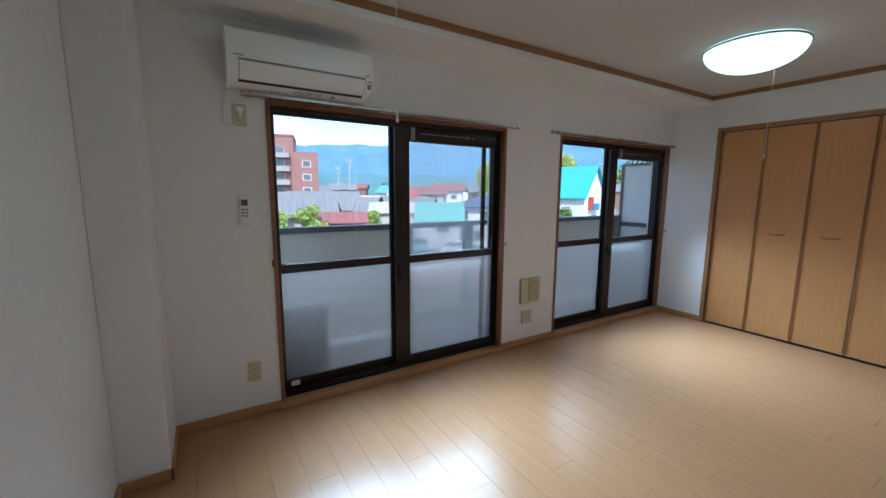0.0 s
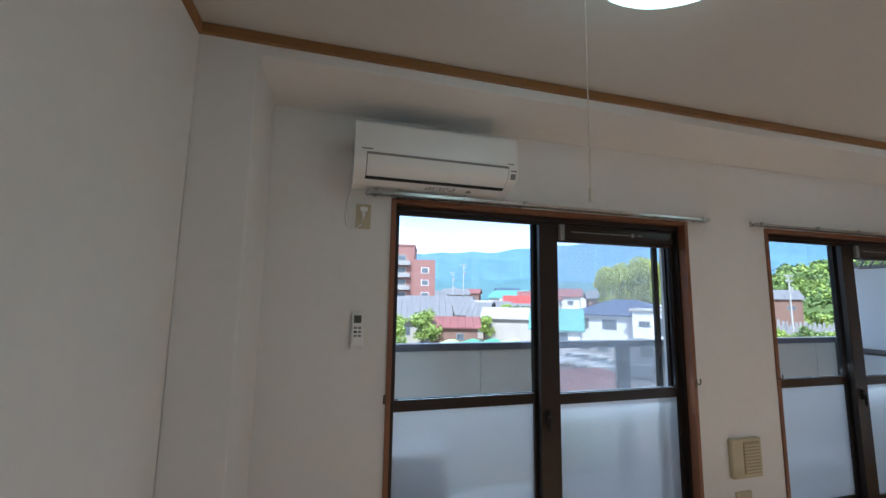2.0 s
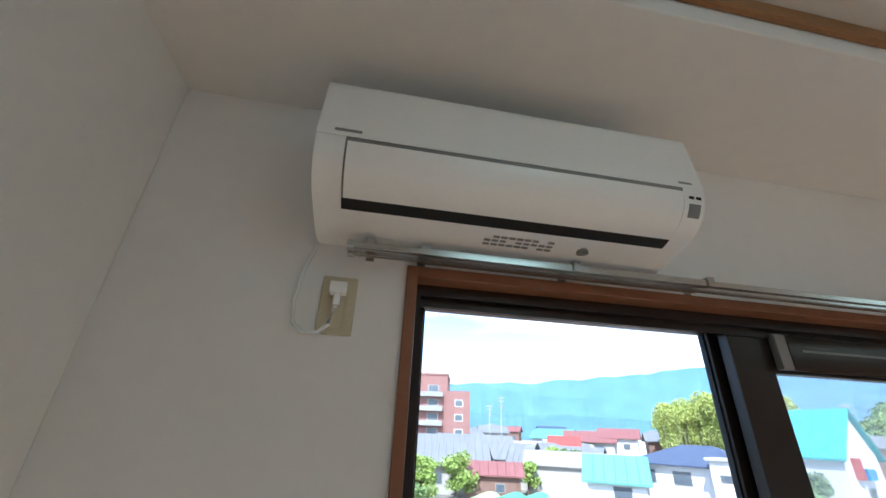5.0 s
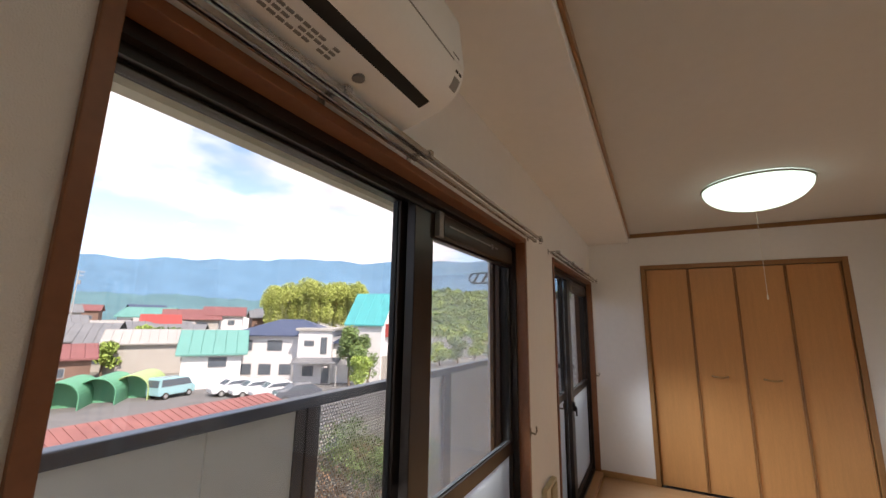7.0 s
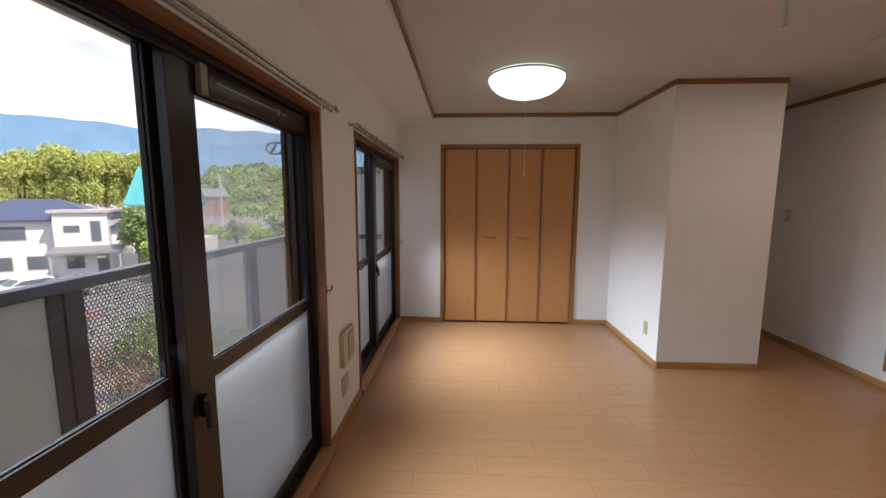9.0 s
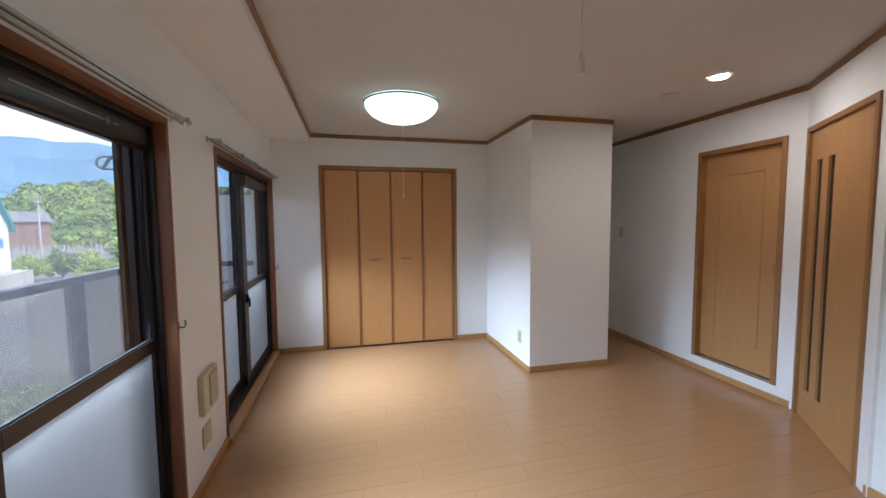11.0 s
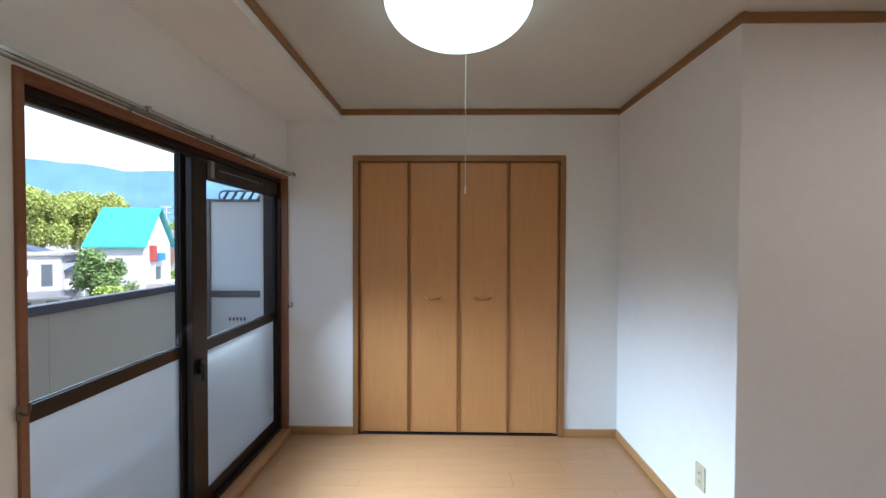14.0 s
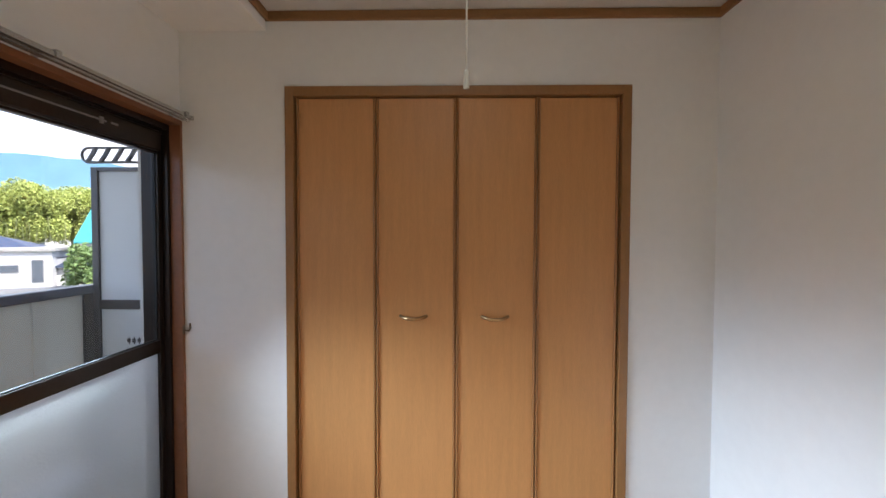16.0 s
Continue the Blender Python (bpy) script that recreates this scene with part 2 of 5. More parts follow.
def part(name, bm, material, parent=None, label="", smooth=False):
    me = bpy.data.meshes.new(name)
    bm.to_mesh(me)
    bm.free()
    me.materials.append(material)
    if smooth:
        for p in me.polygons:
            p.use_smooth = True
        me.set_sharp_from_angle(angle=radians(32))
    ob = new(name, me)
    if parent:
        ob.parent = parent
        ob.matrix_parent_inverse = parent.matrix_basis.inverted()
    if label:
        ob["label"] = label
    return ob


def thing(name, at, label, category, group="", kind=""):
    ob = new(name)
    ob.empty_display_size = 0.05
    ob.matrix_basis = pose(*at)
    return tagged(ob, label, category, group, kind)


def struct(name, bm, material, label, category):
    return tagged(part(name, bm, material), label, category, kind="structure")


def extrude(profile, axis, a, b):
    """A closed profile of pairs, drawn out along an axis from a to b."""
    bm = bmesh.new()
    put = {"x": lambda p, s: (s, p[0], p[1]), "y": lambda p, s: (p[0], s, p[1]), "z": lambda p, s: (p[0], p[1], s)}[axis]
    lo = [bm.verts.new(put(p, a)) for p in profile]
    hi = [bm.verts.new(put(p, b)) for p in profile]
    n = len(profile)
    for i in range(n):
        bm.faces.new((lo[i], lo[(i + 1) % n], hi[(i + 1) % n], hi[i]))
    bm.faces.new(lo)
    bm.faces.new(hi)
    bmesh.ops.recalc_face_normals(bm, faces=bm.faces)
    return bm


def tube(points, radius, sides=8):
    """A round rod along a line of points."""
    bm = bmesh.new()
    rings = []
    pts = [Vector(p) for p in points]
    for i, p in enumerate(pts):
        d = (pts[min(i + 1, len(pts) - 1)] - pts[max(i - 1, 0)]).normalized()
        u = d.cross(Vector((0, 0, 1)) if abs(d.z) < 0.9 else Vector((1, 0, 0))).normalized()
        v = d.cross(u)
        rings.append([bm.verts.new(p + radius * (math.cos(2 * math.pi * k / sides) * u + math.sin(2 * math.pi * k / sides) * v)) for k in range(sides)])
    for a, b in zip(rings, rings[1:]):
        for k in range(sides):
            bm.faces.new((a[k], a[(k + 1) % sides], b[(k + 1) % sides], b[k]))
    bm.faces.new(rings[0])
    bm.faces.new(rings[-1])
    bmesh.ops.recalc_face_normals(bm, faces=bm.faces)
    return bm


def lathe(profile, cx, cy, sides=40):
    """A turned shape: pairs of radius and height round an upright axis."""
    bm = bmesh.new()
    rings = []
    for r, z in profile:
        rings.append([bm.verts.new((cx + max(r, 1e-4) * math.cos(2 * math.pi * k / sides), cy + max(r, 1e-4) * math.sin(2 * math.pi * k / sides), z)) for k in range(sides)])
    for a, b in zip(rings, rings[1:]):
        for k in range(sides):
            bm.faces.new((a[k], a[(k + 1) % sides], b[(k + 1) % sides], b[k]))
    bmesh.ops.recalc_face_normals(bm, faces=bm.faces)
    return bm


# ---------------------------------------------------------------- the room's shell
CEIL = 2.385
SOFFIT = 2.30
DX0, DY0 = -2.32, -4.0   # where the slanted wall leaves the long wall
DX1, DY1 = -3.10, -3.36  # its other end
W1 = (-4.240, -2.426)     # outer edges of the two window casings
W2 = (-1.79, 0.010)
WTOP, WBOT = 1.90, 0.04

bm = boxes(
    (-5.15, W1[0] + 0.02, 0.0, 0.2, -0.1, 2.5),
    (W1[1] - 0.02, W2[0] + 0.02, 0.0, 0.2, -0.1, 2.5),
    (W2[1] - 0.01, 0.9, 0.0, 0.2, -0.1, 2.5),
    (W1[0] + 0.02, W1[1] - 0.02, 0.0, 0.2, WTOP - 0.02, 2.5),
    (W2[0] + 0.02, W2[1] - 0.01, 0.0, 0.2, WTOP - 0.02, 2.5),
    (W1[0] + 0.02, W1[1] - 0.02, 0.0, 0.2, -0.1, 0.03),
    (W2[0] + 0.02, W2[1] - 0.01, 0.0, 0.2, -0.1, 0.03),
)
wall_window = struct("wall_window", bm, M_WALL, "white papered wall with two balcony window openings", "wall")
struct("wall_side", boxes((-5.15, -5.0, -3.5, 0.0, -0.1, 2.5)), M_WALL, "white papered side wall", "wall")
struct("pillar", boxes((-5.0, -4.80, -0.402, 0.0, 0.0, CEIL), bevel=0.006), M_WALL, "white papered pillar in the window corner", "pillar")
struct("wall_closet", boxes((0.0, 0.12, -0.50, 0.0, 0.0, 2.5), (0.0, 0.12, -2.42, -2.02, 0.0, 2.5), (0.0, 0.12, -2.02, -0.50, 2.03, 2.5)), M_WALL, "white papered wall around the closet", "wall")
struct("closet_back", boxes((0.62, 0.7, -2.42, 0.0, -0.1, 2.5)), M_WALL, "plain back wall of the closet", "wall")
struct("wall_block", boxes((-1.168, 0.7, -3.263, -2.42, 0.0, CEIL), bevel=0.004), M_WALL, "white papered boxed-out wall block", "wall")
struct("wall_bath", boxes((-2.34, -2.20, -4.12, -4.0, 0.0, 2.5), (-1.437, 1.2, -4.12, -4.0, 0.0, 2.5), (-2.20, -1.437, -4.12, -4.0, 2.052, 2.5), (-2.20, -1.437, -4.12, -4.0, 0.0, 0.135), (-2.34, -1.2, -4.3, -4.22, 0, 2.5)), M_WALL, "white papered wall with a raised door", "wall")
struct("wall_passage_end", boxes((1.1, 1.2, -4.0, -3.2, 0.0, 2.5)), M_WALL, "plain wall at the end of the passage", "wall")
struct("wall_rear", boxes((-5.15, DX1, -3.5, -3.36, -0.1, 2.5)), M_WALL, "white papered rear wall", "wall")
dvec = Vector((DX1 - DX0, DY1 - DY0, 0))
dlen = dvec.length
dang = math.degrees(math.atan2(dvec.y, dvec.x))
bm = boxes((0, 0.03, 0, 0.12, 0, 2.5), (0.93, dlen + 0.02, 0, 0.12, 0, 2.5), (0.03, 0.93, 0, 0.12, 2.07, 2.5))
wall_slant = struct("wall_slant", bm, M_WALL, "white papered slanted wall with a glazed door", "wall")
wall_slant.matrix_basis = pose(DX0, DY0, 0, 0, 0, dang)
struct("ceiling", boxes((-5.15, 1.2, -4.3, -0.40, CEIL, CEIL + 0.12)), M_CEIL_DIM, "white papered ceiling, dimmed in its colour", "ceiling")
struct("ceiling_beam", boxes((-5.0, 0.0, -0.40, 0.0, SOFFIT, CEIL + 0.12), bevel=0.004), M_WALL, "white papered dropped beam over the windows", "beam")


def trim_run(name, pts, prof_h, z0, t, material, label, category, into):
    """A moulding along straight runs; into: the unit offset away from each wall."""
    bm = bmesh.new()
    for (a, b), n in zip(zip(pts, pts[1:]), into):
        a, b, n = Vector((*a, 0)), Vector((*b, 0)), Vector((*n, 0))
        vs = []
        for p in (a, b):
            for off, z in ((0, z0), (t * 0.75, z0), (t, z0 + 0.004), (t, z0 + prof_h - 0.004), (t * 0.75, z0 + prof_h), (0, z0 + prof_h)):
                q = p + n * off
                vs.append(bm.verts.new((q.x, q.y, z)))
        for k in range(6):
            bm.faces.new((vs[k], vs[(k + 1) % 6], vs[6 + (k + 1) % 6], vs[6 + k]))
        bm.faces.new(vs[:6])
        bm.faces.new(vs[6:])
    bmesh.ops.recalc_face_normals(bm, faces=bm.faces)
    return struct(name, bm, material, label, category)


dn = (-dvec.normalized().y, dvec.normalized().x)
dn = (dn[0], dn[1]) if dn[1] > 0 else (-dn[0], -dn[1])
TZ = CEIL - 0.042
trim_run("trim", [(-5.0, -0.402), (0.0, -0.402)], 0.041, TZ, 0.014, M_TRIM, "brown stained ceiling moulding on the beam", "moulding", [(0, -1)])
trim_run("trim", [(0.0, -0.40), (0.0, -2.42)], 0.041, TZ, 0.014, M_TRIM, "brown stained ceiling moulding over the closet", "moulding", [(-1, 0)])
trim_run("trim", [(0.0, -2.42), (-1.18, -2.42), (-1.168, -2.41), (-1.168, -3.263)], 0.041, TZ, 0.014, M_TRIM, "brown stained ceiling moulding round the wall block", "moulding", [(0, 1), (-1, 0), (-1, 0)])
trim_run("trim", [(1.1, -4.0), (-2.32, -4.0), (DX1, DY1)], 0.041, TZ, 0.014, M_TRIM, "brown stained ceiling moulding along the bath wall", "moulding", [(0, 1), dn])
trim_run("trim", [(-5.0, -0.40), (-5.0, -3.36)], 0.041, TZ, 0.014, M_TRIM, "brown stained ceiling moulding on the side wall", "moulding", [(1, 0)])
trim_run("trim", [(DX1, DY1), (-5.0, -3.36)], 0.041, TZ, 0.014, M_TRIM, "brown stained ceiling moulding on the rear wall", "moulding", [(0, 1)])
BH, BT = 0.055, 0.010
trim_run("baseboard", [(-4.80, 0.0), (W1[0], 0.0)], BH, 0.001, BT, M_BASE, "light brown wooden baseboard", "baseboard", [(0, -1)])
trim_run("baseboard", [(W1[1], 0.0), (W2[0], 0.0)], BH, 0.001, BT, M_BASE, "light brown wooden baseboard", "baseboard", [(0, -1)])
trim_run("baseboard", [(-4.80, 0.0), (-4.80, -0.412), (-4.79, -0.402), (-5.0, -0.402), (-5.0, -3.36)], BH, 0.001, BT, M_BASE, "light brown wooden baseboard", "baseboard", [(1, 0), (1, 0), (0, -1), (1, 0)])
trim_run("baseboard", [(0.0, -0.01), (0.0, -0.495)], BH, 0.001, BT, M_BASE, "light brown wooden baseboard", "baseboard", [(-1, 0)])
trim_run("baseboard", [(0.0, -2.035), (0.0, -2.42), (-1.178, -2.42), (-1.168, -2.41), (-1.168, -3.263)], BH, 0.001, BT, M_BASE, "light brown wooden baseboard", "baseboard", [(-1, 0), (0, 1), (-1, 0), (-1, 0)])
trim_run("baseboard", [(1.1, -4.0), (-2.30, -4.0)], BH, 0.001, BT, M_BASE, "light brown wooden baseboard", "baseboard", [(0, 1)])
trim_run("baseboard", [(DX1, DY1), (-5.0, -3.36)], BH, 0.001, BT, M_BASE, "light brown wooden baseboard", "baseboard", [(0, 1)])


# ---------------------------------------------------------------- balcony windows
def window(name, x0, x1, label):
    """A two-leaf sliding balcony window in a wooden casing; the leaf nearer the room has a vent in its head."""
    w = thing(name, ((x0 + x1) / 2, 0.0, WBOT), label, "window", kind="structure")
    c, ft = 0.024, 0.015
    zt, zb = WTOP, WBOT
    part("casing", boxes((x0, x0 + c, -0.010, 0.062, zb, zt), bevel=0.002), M_CASE, w)
    part("casing", boxes((x1 - c, x1, -0.010, 0.062, zb, zt), bevel=0.002), M_CASE, w)
    part("casing", boxes((x0 + c, x1 - c, -0.009, 0.062, zt - c, zt), bevel=0.002), M_CASE, w)
    part("window_sill", boxes((x0, x1, -0.030, 0.062, 0.001, zb - 0.001), bevel=0.003), M_SILL, w, "light brown wooden sill")
    a, b, h, s = x0 + c, x1 - c, zt - c, zb
    part("window_frame", boxes((a, a + ft, 0.04, 0.162, s, h), (b - ft, b, 0.04, 0.162, s, h), (a + ft, b - ft, 0.04, 0.162, h - 0.025, h), (a + ft, b - ft, 0.04, 0.162, s, s + 0.02), (a + ft, b - ft, 0.060, 0.066, s + 0.02, s + 0.03), (a + ft, b - ft, 0.102, 0.107, s + 0.02, s + 0.03), (a + ft, b - ft, 0.060, 0.066, h - 0.045, h - 0.025)), M_ALU, w, "dark bronze aluminium frame")
    a, b = a + ft, b - ft
    mid = (a + b) / 2
    z0, z1 = s + 0.022, h - 0.027

    def leaf(lx0, lx1, y, ls, rs, top):
        f = part("sash", boxes((lx0, lx0 + ls, y, y + 0.032, z0, z1), (lx1 - rs, lx1, y, y + 0.032, z0, z1), (lx0 + ls, lx1 - rs, y + 0.001, y + 0.031, z1 - top, z1), (lx0 + ls, lx1 - rs, y + 0.001, y + 0.031, z0, z0 + 0.055), (lx0 + ls, lx1 - rs, y, y + 0.032, 0.850, 0.907), bevel=0.0025), M_ALU_IN, w, "dark bronze sliding leaf")
        p = part("pane", boxes((lx0 + ls, lx1 - rs, y + 0.014, y + 0.018, 0.907, z1 - top)), M_GLASS, f, "clear upper pane")
        p.visible_shadow = False
        p = part("pane", boxes((lx0 + ls, lx1 - rs, y + 0.014, y + 0.018, z0 + 0.055, 0.850)), M_FROST, f, "frosted lower pane")
        p.visible_shadow = False
        part("gasket", boxes((lx0 + ls, lx0 + ls + 0.004, y + 0.010, y + 0.022, 0.907, z1 - top), (lx1 - rs - 0.004, lx1 - rs, y + 0.010, y + 0.022, 0.907, z1 - top), (lx0 + ls + 0.004, lx1 - rs - 0.004, y + 0.010, y + 0.022, 0.907, 0.911)), M_RUB, f)
        return f

    leaf(a, mid + 0.002, 0.112, 0.018, 0.082, 0.005)
    f = leaf(mid - 0.063, b, 0.067, 0.116, 0.024, 0.106)
    # smooth vent box in the head of the nearer leaf, with its slot, slider and end cap
    vy = [(0.0665, z1 - 0.098), (0.054, z1 - 0.098), (0.047, z1 - 0.092), (0.045, z1 - 0.080), (0.046, z1 - 0.030), (0.050, z1 - 0.014), (0.058, z1 - 0.008), (0.0665, z1 - 0.008)]
    vent = part("vent_box", extrude(vy, "x", mid + 0.092, b - 0.03), M_ALU_IN, f, "smooth dark vent box", smooth=True)
    part("vent_slot", boxes((mid + 0.13, b - 0.30, 0.0440, 0.0475, z1 - 0.052, z1 - 0.046)), M_GREYP, vent, "thin grey slot")
    part("slider", boxes((b - 0.33, b - 0.315, 0.040, 0.0475, z1 - 0.062, z1 - 0.038), (b - 0.28, b - 0.25, 0.0435, 0.0475, z1 - 0.052, z1 - 0.044), bevel=0.0015), M_GREYP, vent, "small slider")
    part("vent_cap", boxes((mid + 0.058, mid + 0.0915, 0.046, 0.0665, z1 - 0.099, z1 - 0.008), bevel=0.004), M_GREYP, f)
    # crescent lock on the meeting stile
    part("crescent_lock", boxes((mid - 0.032, mid - 0.008, 0.048, 0.0665, 0.755, 0.825), (mid - 0.04, mid - 0.014, 0.038, 0.050, 0.770, 0.800), (mid - 0.036, mid - 0.024, 0.030, 0.046, 0.72, 0.79), bevel=0.004), M_BLACK, f, "black crescent lock")
    # insect screen outside
    if x1 < -1:
        part("insect_screen_frame", boxes((b - 0.105, b - 0.070, 0.125, 0.142, z0, z1), (b - 0.016, b, 0.125, 0.142, z0, z1), (b - 0.070, b - 0.016, 0.126, 0.141, z1 - 0.03, z1), (b - 0.070, b - 0.016, 0.126, 0.141, z0, z0 + 0.03)), M_ALU, w)
        part("insect_screen", boxes((mid + 0.06, b - 0.105, 0.150, 0.1512, z0 + 0.03, z1 - 0.03)), M_NET, w, "fine grey insect netting").visible_shadow = False
        part("insect_screen_frame", boxes((mid + 0.035, mid + 0.06, 0.146, 0.158, z0, z1), (mid + 0.06, b - 0.105, 0.146, 0.158, z1 - 0.03, z1), (mid + 0.06, b - 0.105, 0.146, 0.158, z0, z0 + 0.03)), M_ALU, w)
    part("label_sticker", boxes((a + 0.045, a + 0.10, 0.1080, 0.1115, z0 + 0.012, z0 + 0.045)), M_WPLASTIC2, w, "small pale sticker")
    for hx in (x0 - 0.004, x1 - 0.010 if x1 < -0.1 else x1 - 0.022):
        k = part("tieback_hook", tube([(hx, -0.010, 0.945), (hx, -0.035, 0.94), (hx, -0.042, 0.955), (hx, -0.040, 0.975)], 0.004), M_DKBRASS, w, "small dark brass curtain hook")
        part("plate", boxes((hx - 0.008, hx + 0.008, -0.0135, -0.0105, 0.925, 0.965), bevel=0.001), M_DKBRASS, k)
    return w


window("window_1", *W1, "bronze two-leaf sliding balcony window, frosted below")
window("window_2", *W2, "bronze two-leaf sliding balcony window beside the closet")


def curtain_rail(x0, x1, sleeve, label):
    """Two telescopic rails side by side; sleeve: where the wider outer tube lies over the inner one."""
    z = 1.906
    r = thing("curtain_rail", ((x0 + x1) / 2, 0, z), label, "curtain rail", "double curtain rails")

    def channel(y, k, a, b):
        return extrude([(y - 0.008 * k, z - 0.006 * k), (y - 0.003, z - 0.006 * k), (y - 0.003, z - 0.002), (y + 0.003, z - 0.002), (y + 0.003, z - 0.006 * k), (y + 0.008 * k, z - 0.006 * k), (y + 0.008 * k, z + 0.007 * k), (y + 0.004, z + 0.010 * k), (y - 0.004, z + 0.010 * k), (y - 0.008 * k, z + 0.007 * k)], "x", a, b)

    for y in (-0.032, -0.066):
        part("rail", channel(y, 0.85, x0, x1), M_CHROME, r, "bright steel rail")
        part("sleeve", channel(y, 1.1, *sleeve), M_CHROME, r, "wider outer rail")
        for e, d in ((x0, -1), (x1, 1)):
            part("end_cap", boxes((min(e, e + d * 0.016), max(e, e + d * 0.016), y - 0.009, y + 0.009, z - 0.009, z + 0.010), bevel=0.003), M_CHROME, r)
    for e in (x0 + 0.012, x1 - 0.012):
        part("end_ring", tube([(e, -0.066 + 0.007 * math.cos(q), z - 0.016 + 0.007 * math.sin(q)) for q in [2 * math.pi * k / 12 for k in range(13)]], 0.0014, 6), M_CHROME, r, "small steel ring")
    for x in (x0 + 0.03, sleeve[0], (sleeve[0] + sleeve[1]) / 2, sleeve[1], x1 - 0.03):
        part("bracket", boxes((x - 0.009, x + 0.009, -0.077, -0.0005, z + 0.0115, z + 0.015), (x - 0.009, x + 0.009, -0.004, -0.0005, z - 0.004, z + 0.03), (x - 0.008, x + 0.008, -0.079, -0.0755, z - 0.008, z + 0.015)), M_CHROME, r)
    return r


curtain_rail(-4.352, -2.34, (-4.21, -3.55), "double bright steel curtain rail over the wide window")
curtain_rail(-1.93, -0.03, (-1.40, -0.62), "double bright steel curtain rail next to the closet")


# ---------------------------------------------------------------- closet
closet = thing("closet", (0.0, -1.26, 0.0), "light brown veneered four-leaf folding closet doors, closed", "closet")
CY0, CY1, CH = -0.487, -2.035, 2.05
part("casing", boxes((-0.014, 0.06, CY0 - 0.040, CY0, 0.0, CH), bevel=0.003), M_FRAMEW, closet)
part("casing", boxes((-0.014, 0.06, CY1, CY1 + 0.040, 0.0, CH), bevel=0.003), M_FRAMEW, closet)
part("casing", boxes((-0.013, 0.06, CY1 + 0.040, CY0 - 0.040, CH - 0.042, CH), bevel=0.003), M_FRAMEW, closet)
part("floor_track", boxes((0.0, 0.05, CY1 + 0.04, CY0 - 0.04, 0.001, 0.006)), M_BLACK, closet)
span = (CY0 - 0.043) - (CY1 + 0.043)
for i in range(4):
    y1 = CY0 - 0.043 - span * i / 4
    y0 = y1 - span / 4
    leaf = part("door", boxes((0.012, 0.036, y0 + 0.0125, y1 - 0.0125, 0.016, CH - 0.048), bevel=0.002), M_DOOR, closet)
    for ya, yb in ((y0 + 0.0015, y0 + 0.0125), (y1 - 0.0125, y1 - 0.0015)):
        prof = [(0.036, ya), (0.036, yb), (0.008, yb)] + [(0.008 - 0.005 * math.sin(math.pi * k / 6), yb + (ya - yb) * k / 6) for k in range(1, 6)] + [(0.008, ya)]
        part("edge_strip", extrude(prof, "z", 0.016, CH - 0.048), M_DOOR_EDGE, leaf, "darker rounded edge", smooth=False)
    if i in (1, 2):
        yc = -1.067 if i == 1 else -1.44
        pts = []
        for k in range(9):
            u = k / 8
            pts.append((0.010 - 0.042 * math.sin(math.pi * u) ** 0.7, yc + 0.06 - 0.12 * u, 1.012 - 0.006 * math.sin(math.pi * u)))
        hd = part("handle", tube(pts, 0.0078, 10), M_BRASS, leaf, "curved antique brass handle", smooth=True)
part("pivot", boxes((0.010, 0.035, CY0 - 0.075, CY0 - 0.052, 0.006, 0.016)), M_CHROME, closet)
part("pivot", boxes((0.010, 0.035, CY1 + 0.052, CY1 + 0.075, 0.006, 0.016)), M_CHROME, closet)
part("inside", boxes((0.10, 0.12, CY1 + 0.02, CY0 - 0.02, 0.0, CH)), M_DOOR_EDGE, closet)


# ---------------------------------------------------------------- doors at the far side
def bath_door():
    x0, x1, z0, z1 = -2.20, -1.437, 0.135, 2.052
    d = thing("door_1", ((x0 + x1) / 2, -4.0, z0), "light brown panelled sliding door set above the floor", "door", kind="structure")
    part("casing", boxes((x0, x0 + 0.04, -4.11, -3.988, z0, z1), bevel=0.002), M_FRAMEW, d)
    part("casing", boxes((x1 - 0.04, x1, -4.11, -3.988, z0, z1), bevel=0.002), M_FRAMEW, d)
    part("casing", boxes((x0 + 0.04, x1 - 0.04, -4.11, -3.989, z1 - 0.04, z1), bevel=0.002), M_FRAMEW, d)
    part("threshold", boxes((x0 + 0.04, x1 - 0.04, -4.11, -3.99, z0, z0 + 0.012), bevel=0.002), M_CHROME, d, "steel threshold strip")
    a, b = x0 + 0.042, x1 - 0.042
    leaf = part("door_leaf", boxes((a, b, -4.075, -4.045, z0 + 0.02, z1 - 0.042), bevel=0.002), M_ROOMDOOR, d)
    ia, ib, ja, jb = a + 0.15, b - 0.13, z0 + 0.22, z1 - 0.22
    g = 0.012
    part("panel_moulding", boxes((ia, ib, -4.044, -4.038, ja, ja + g), (ia, ib, -4.044, -4.038, jb - g, jb), (ia, ia + g, -4.044, -4.038, ja + g, jb - g), (ib - g, ib, -4.044, -4.038, ja + g, jb - g), bevel=0.002), M_ROOMDOOR, leaf)
    part("finger_pull", boxes((a + 0.035, a + 0.06, -4.0445, -4.041, 0.98, 1.08), bevel=0.001), M_BRASS, leaf, "recessed brass finger pull")


bath_door()


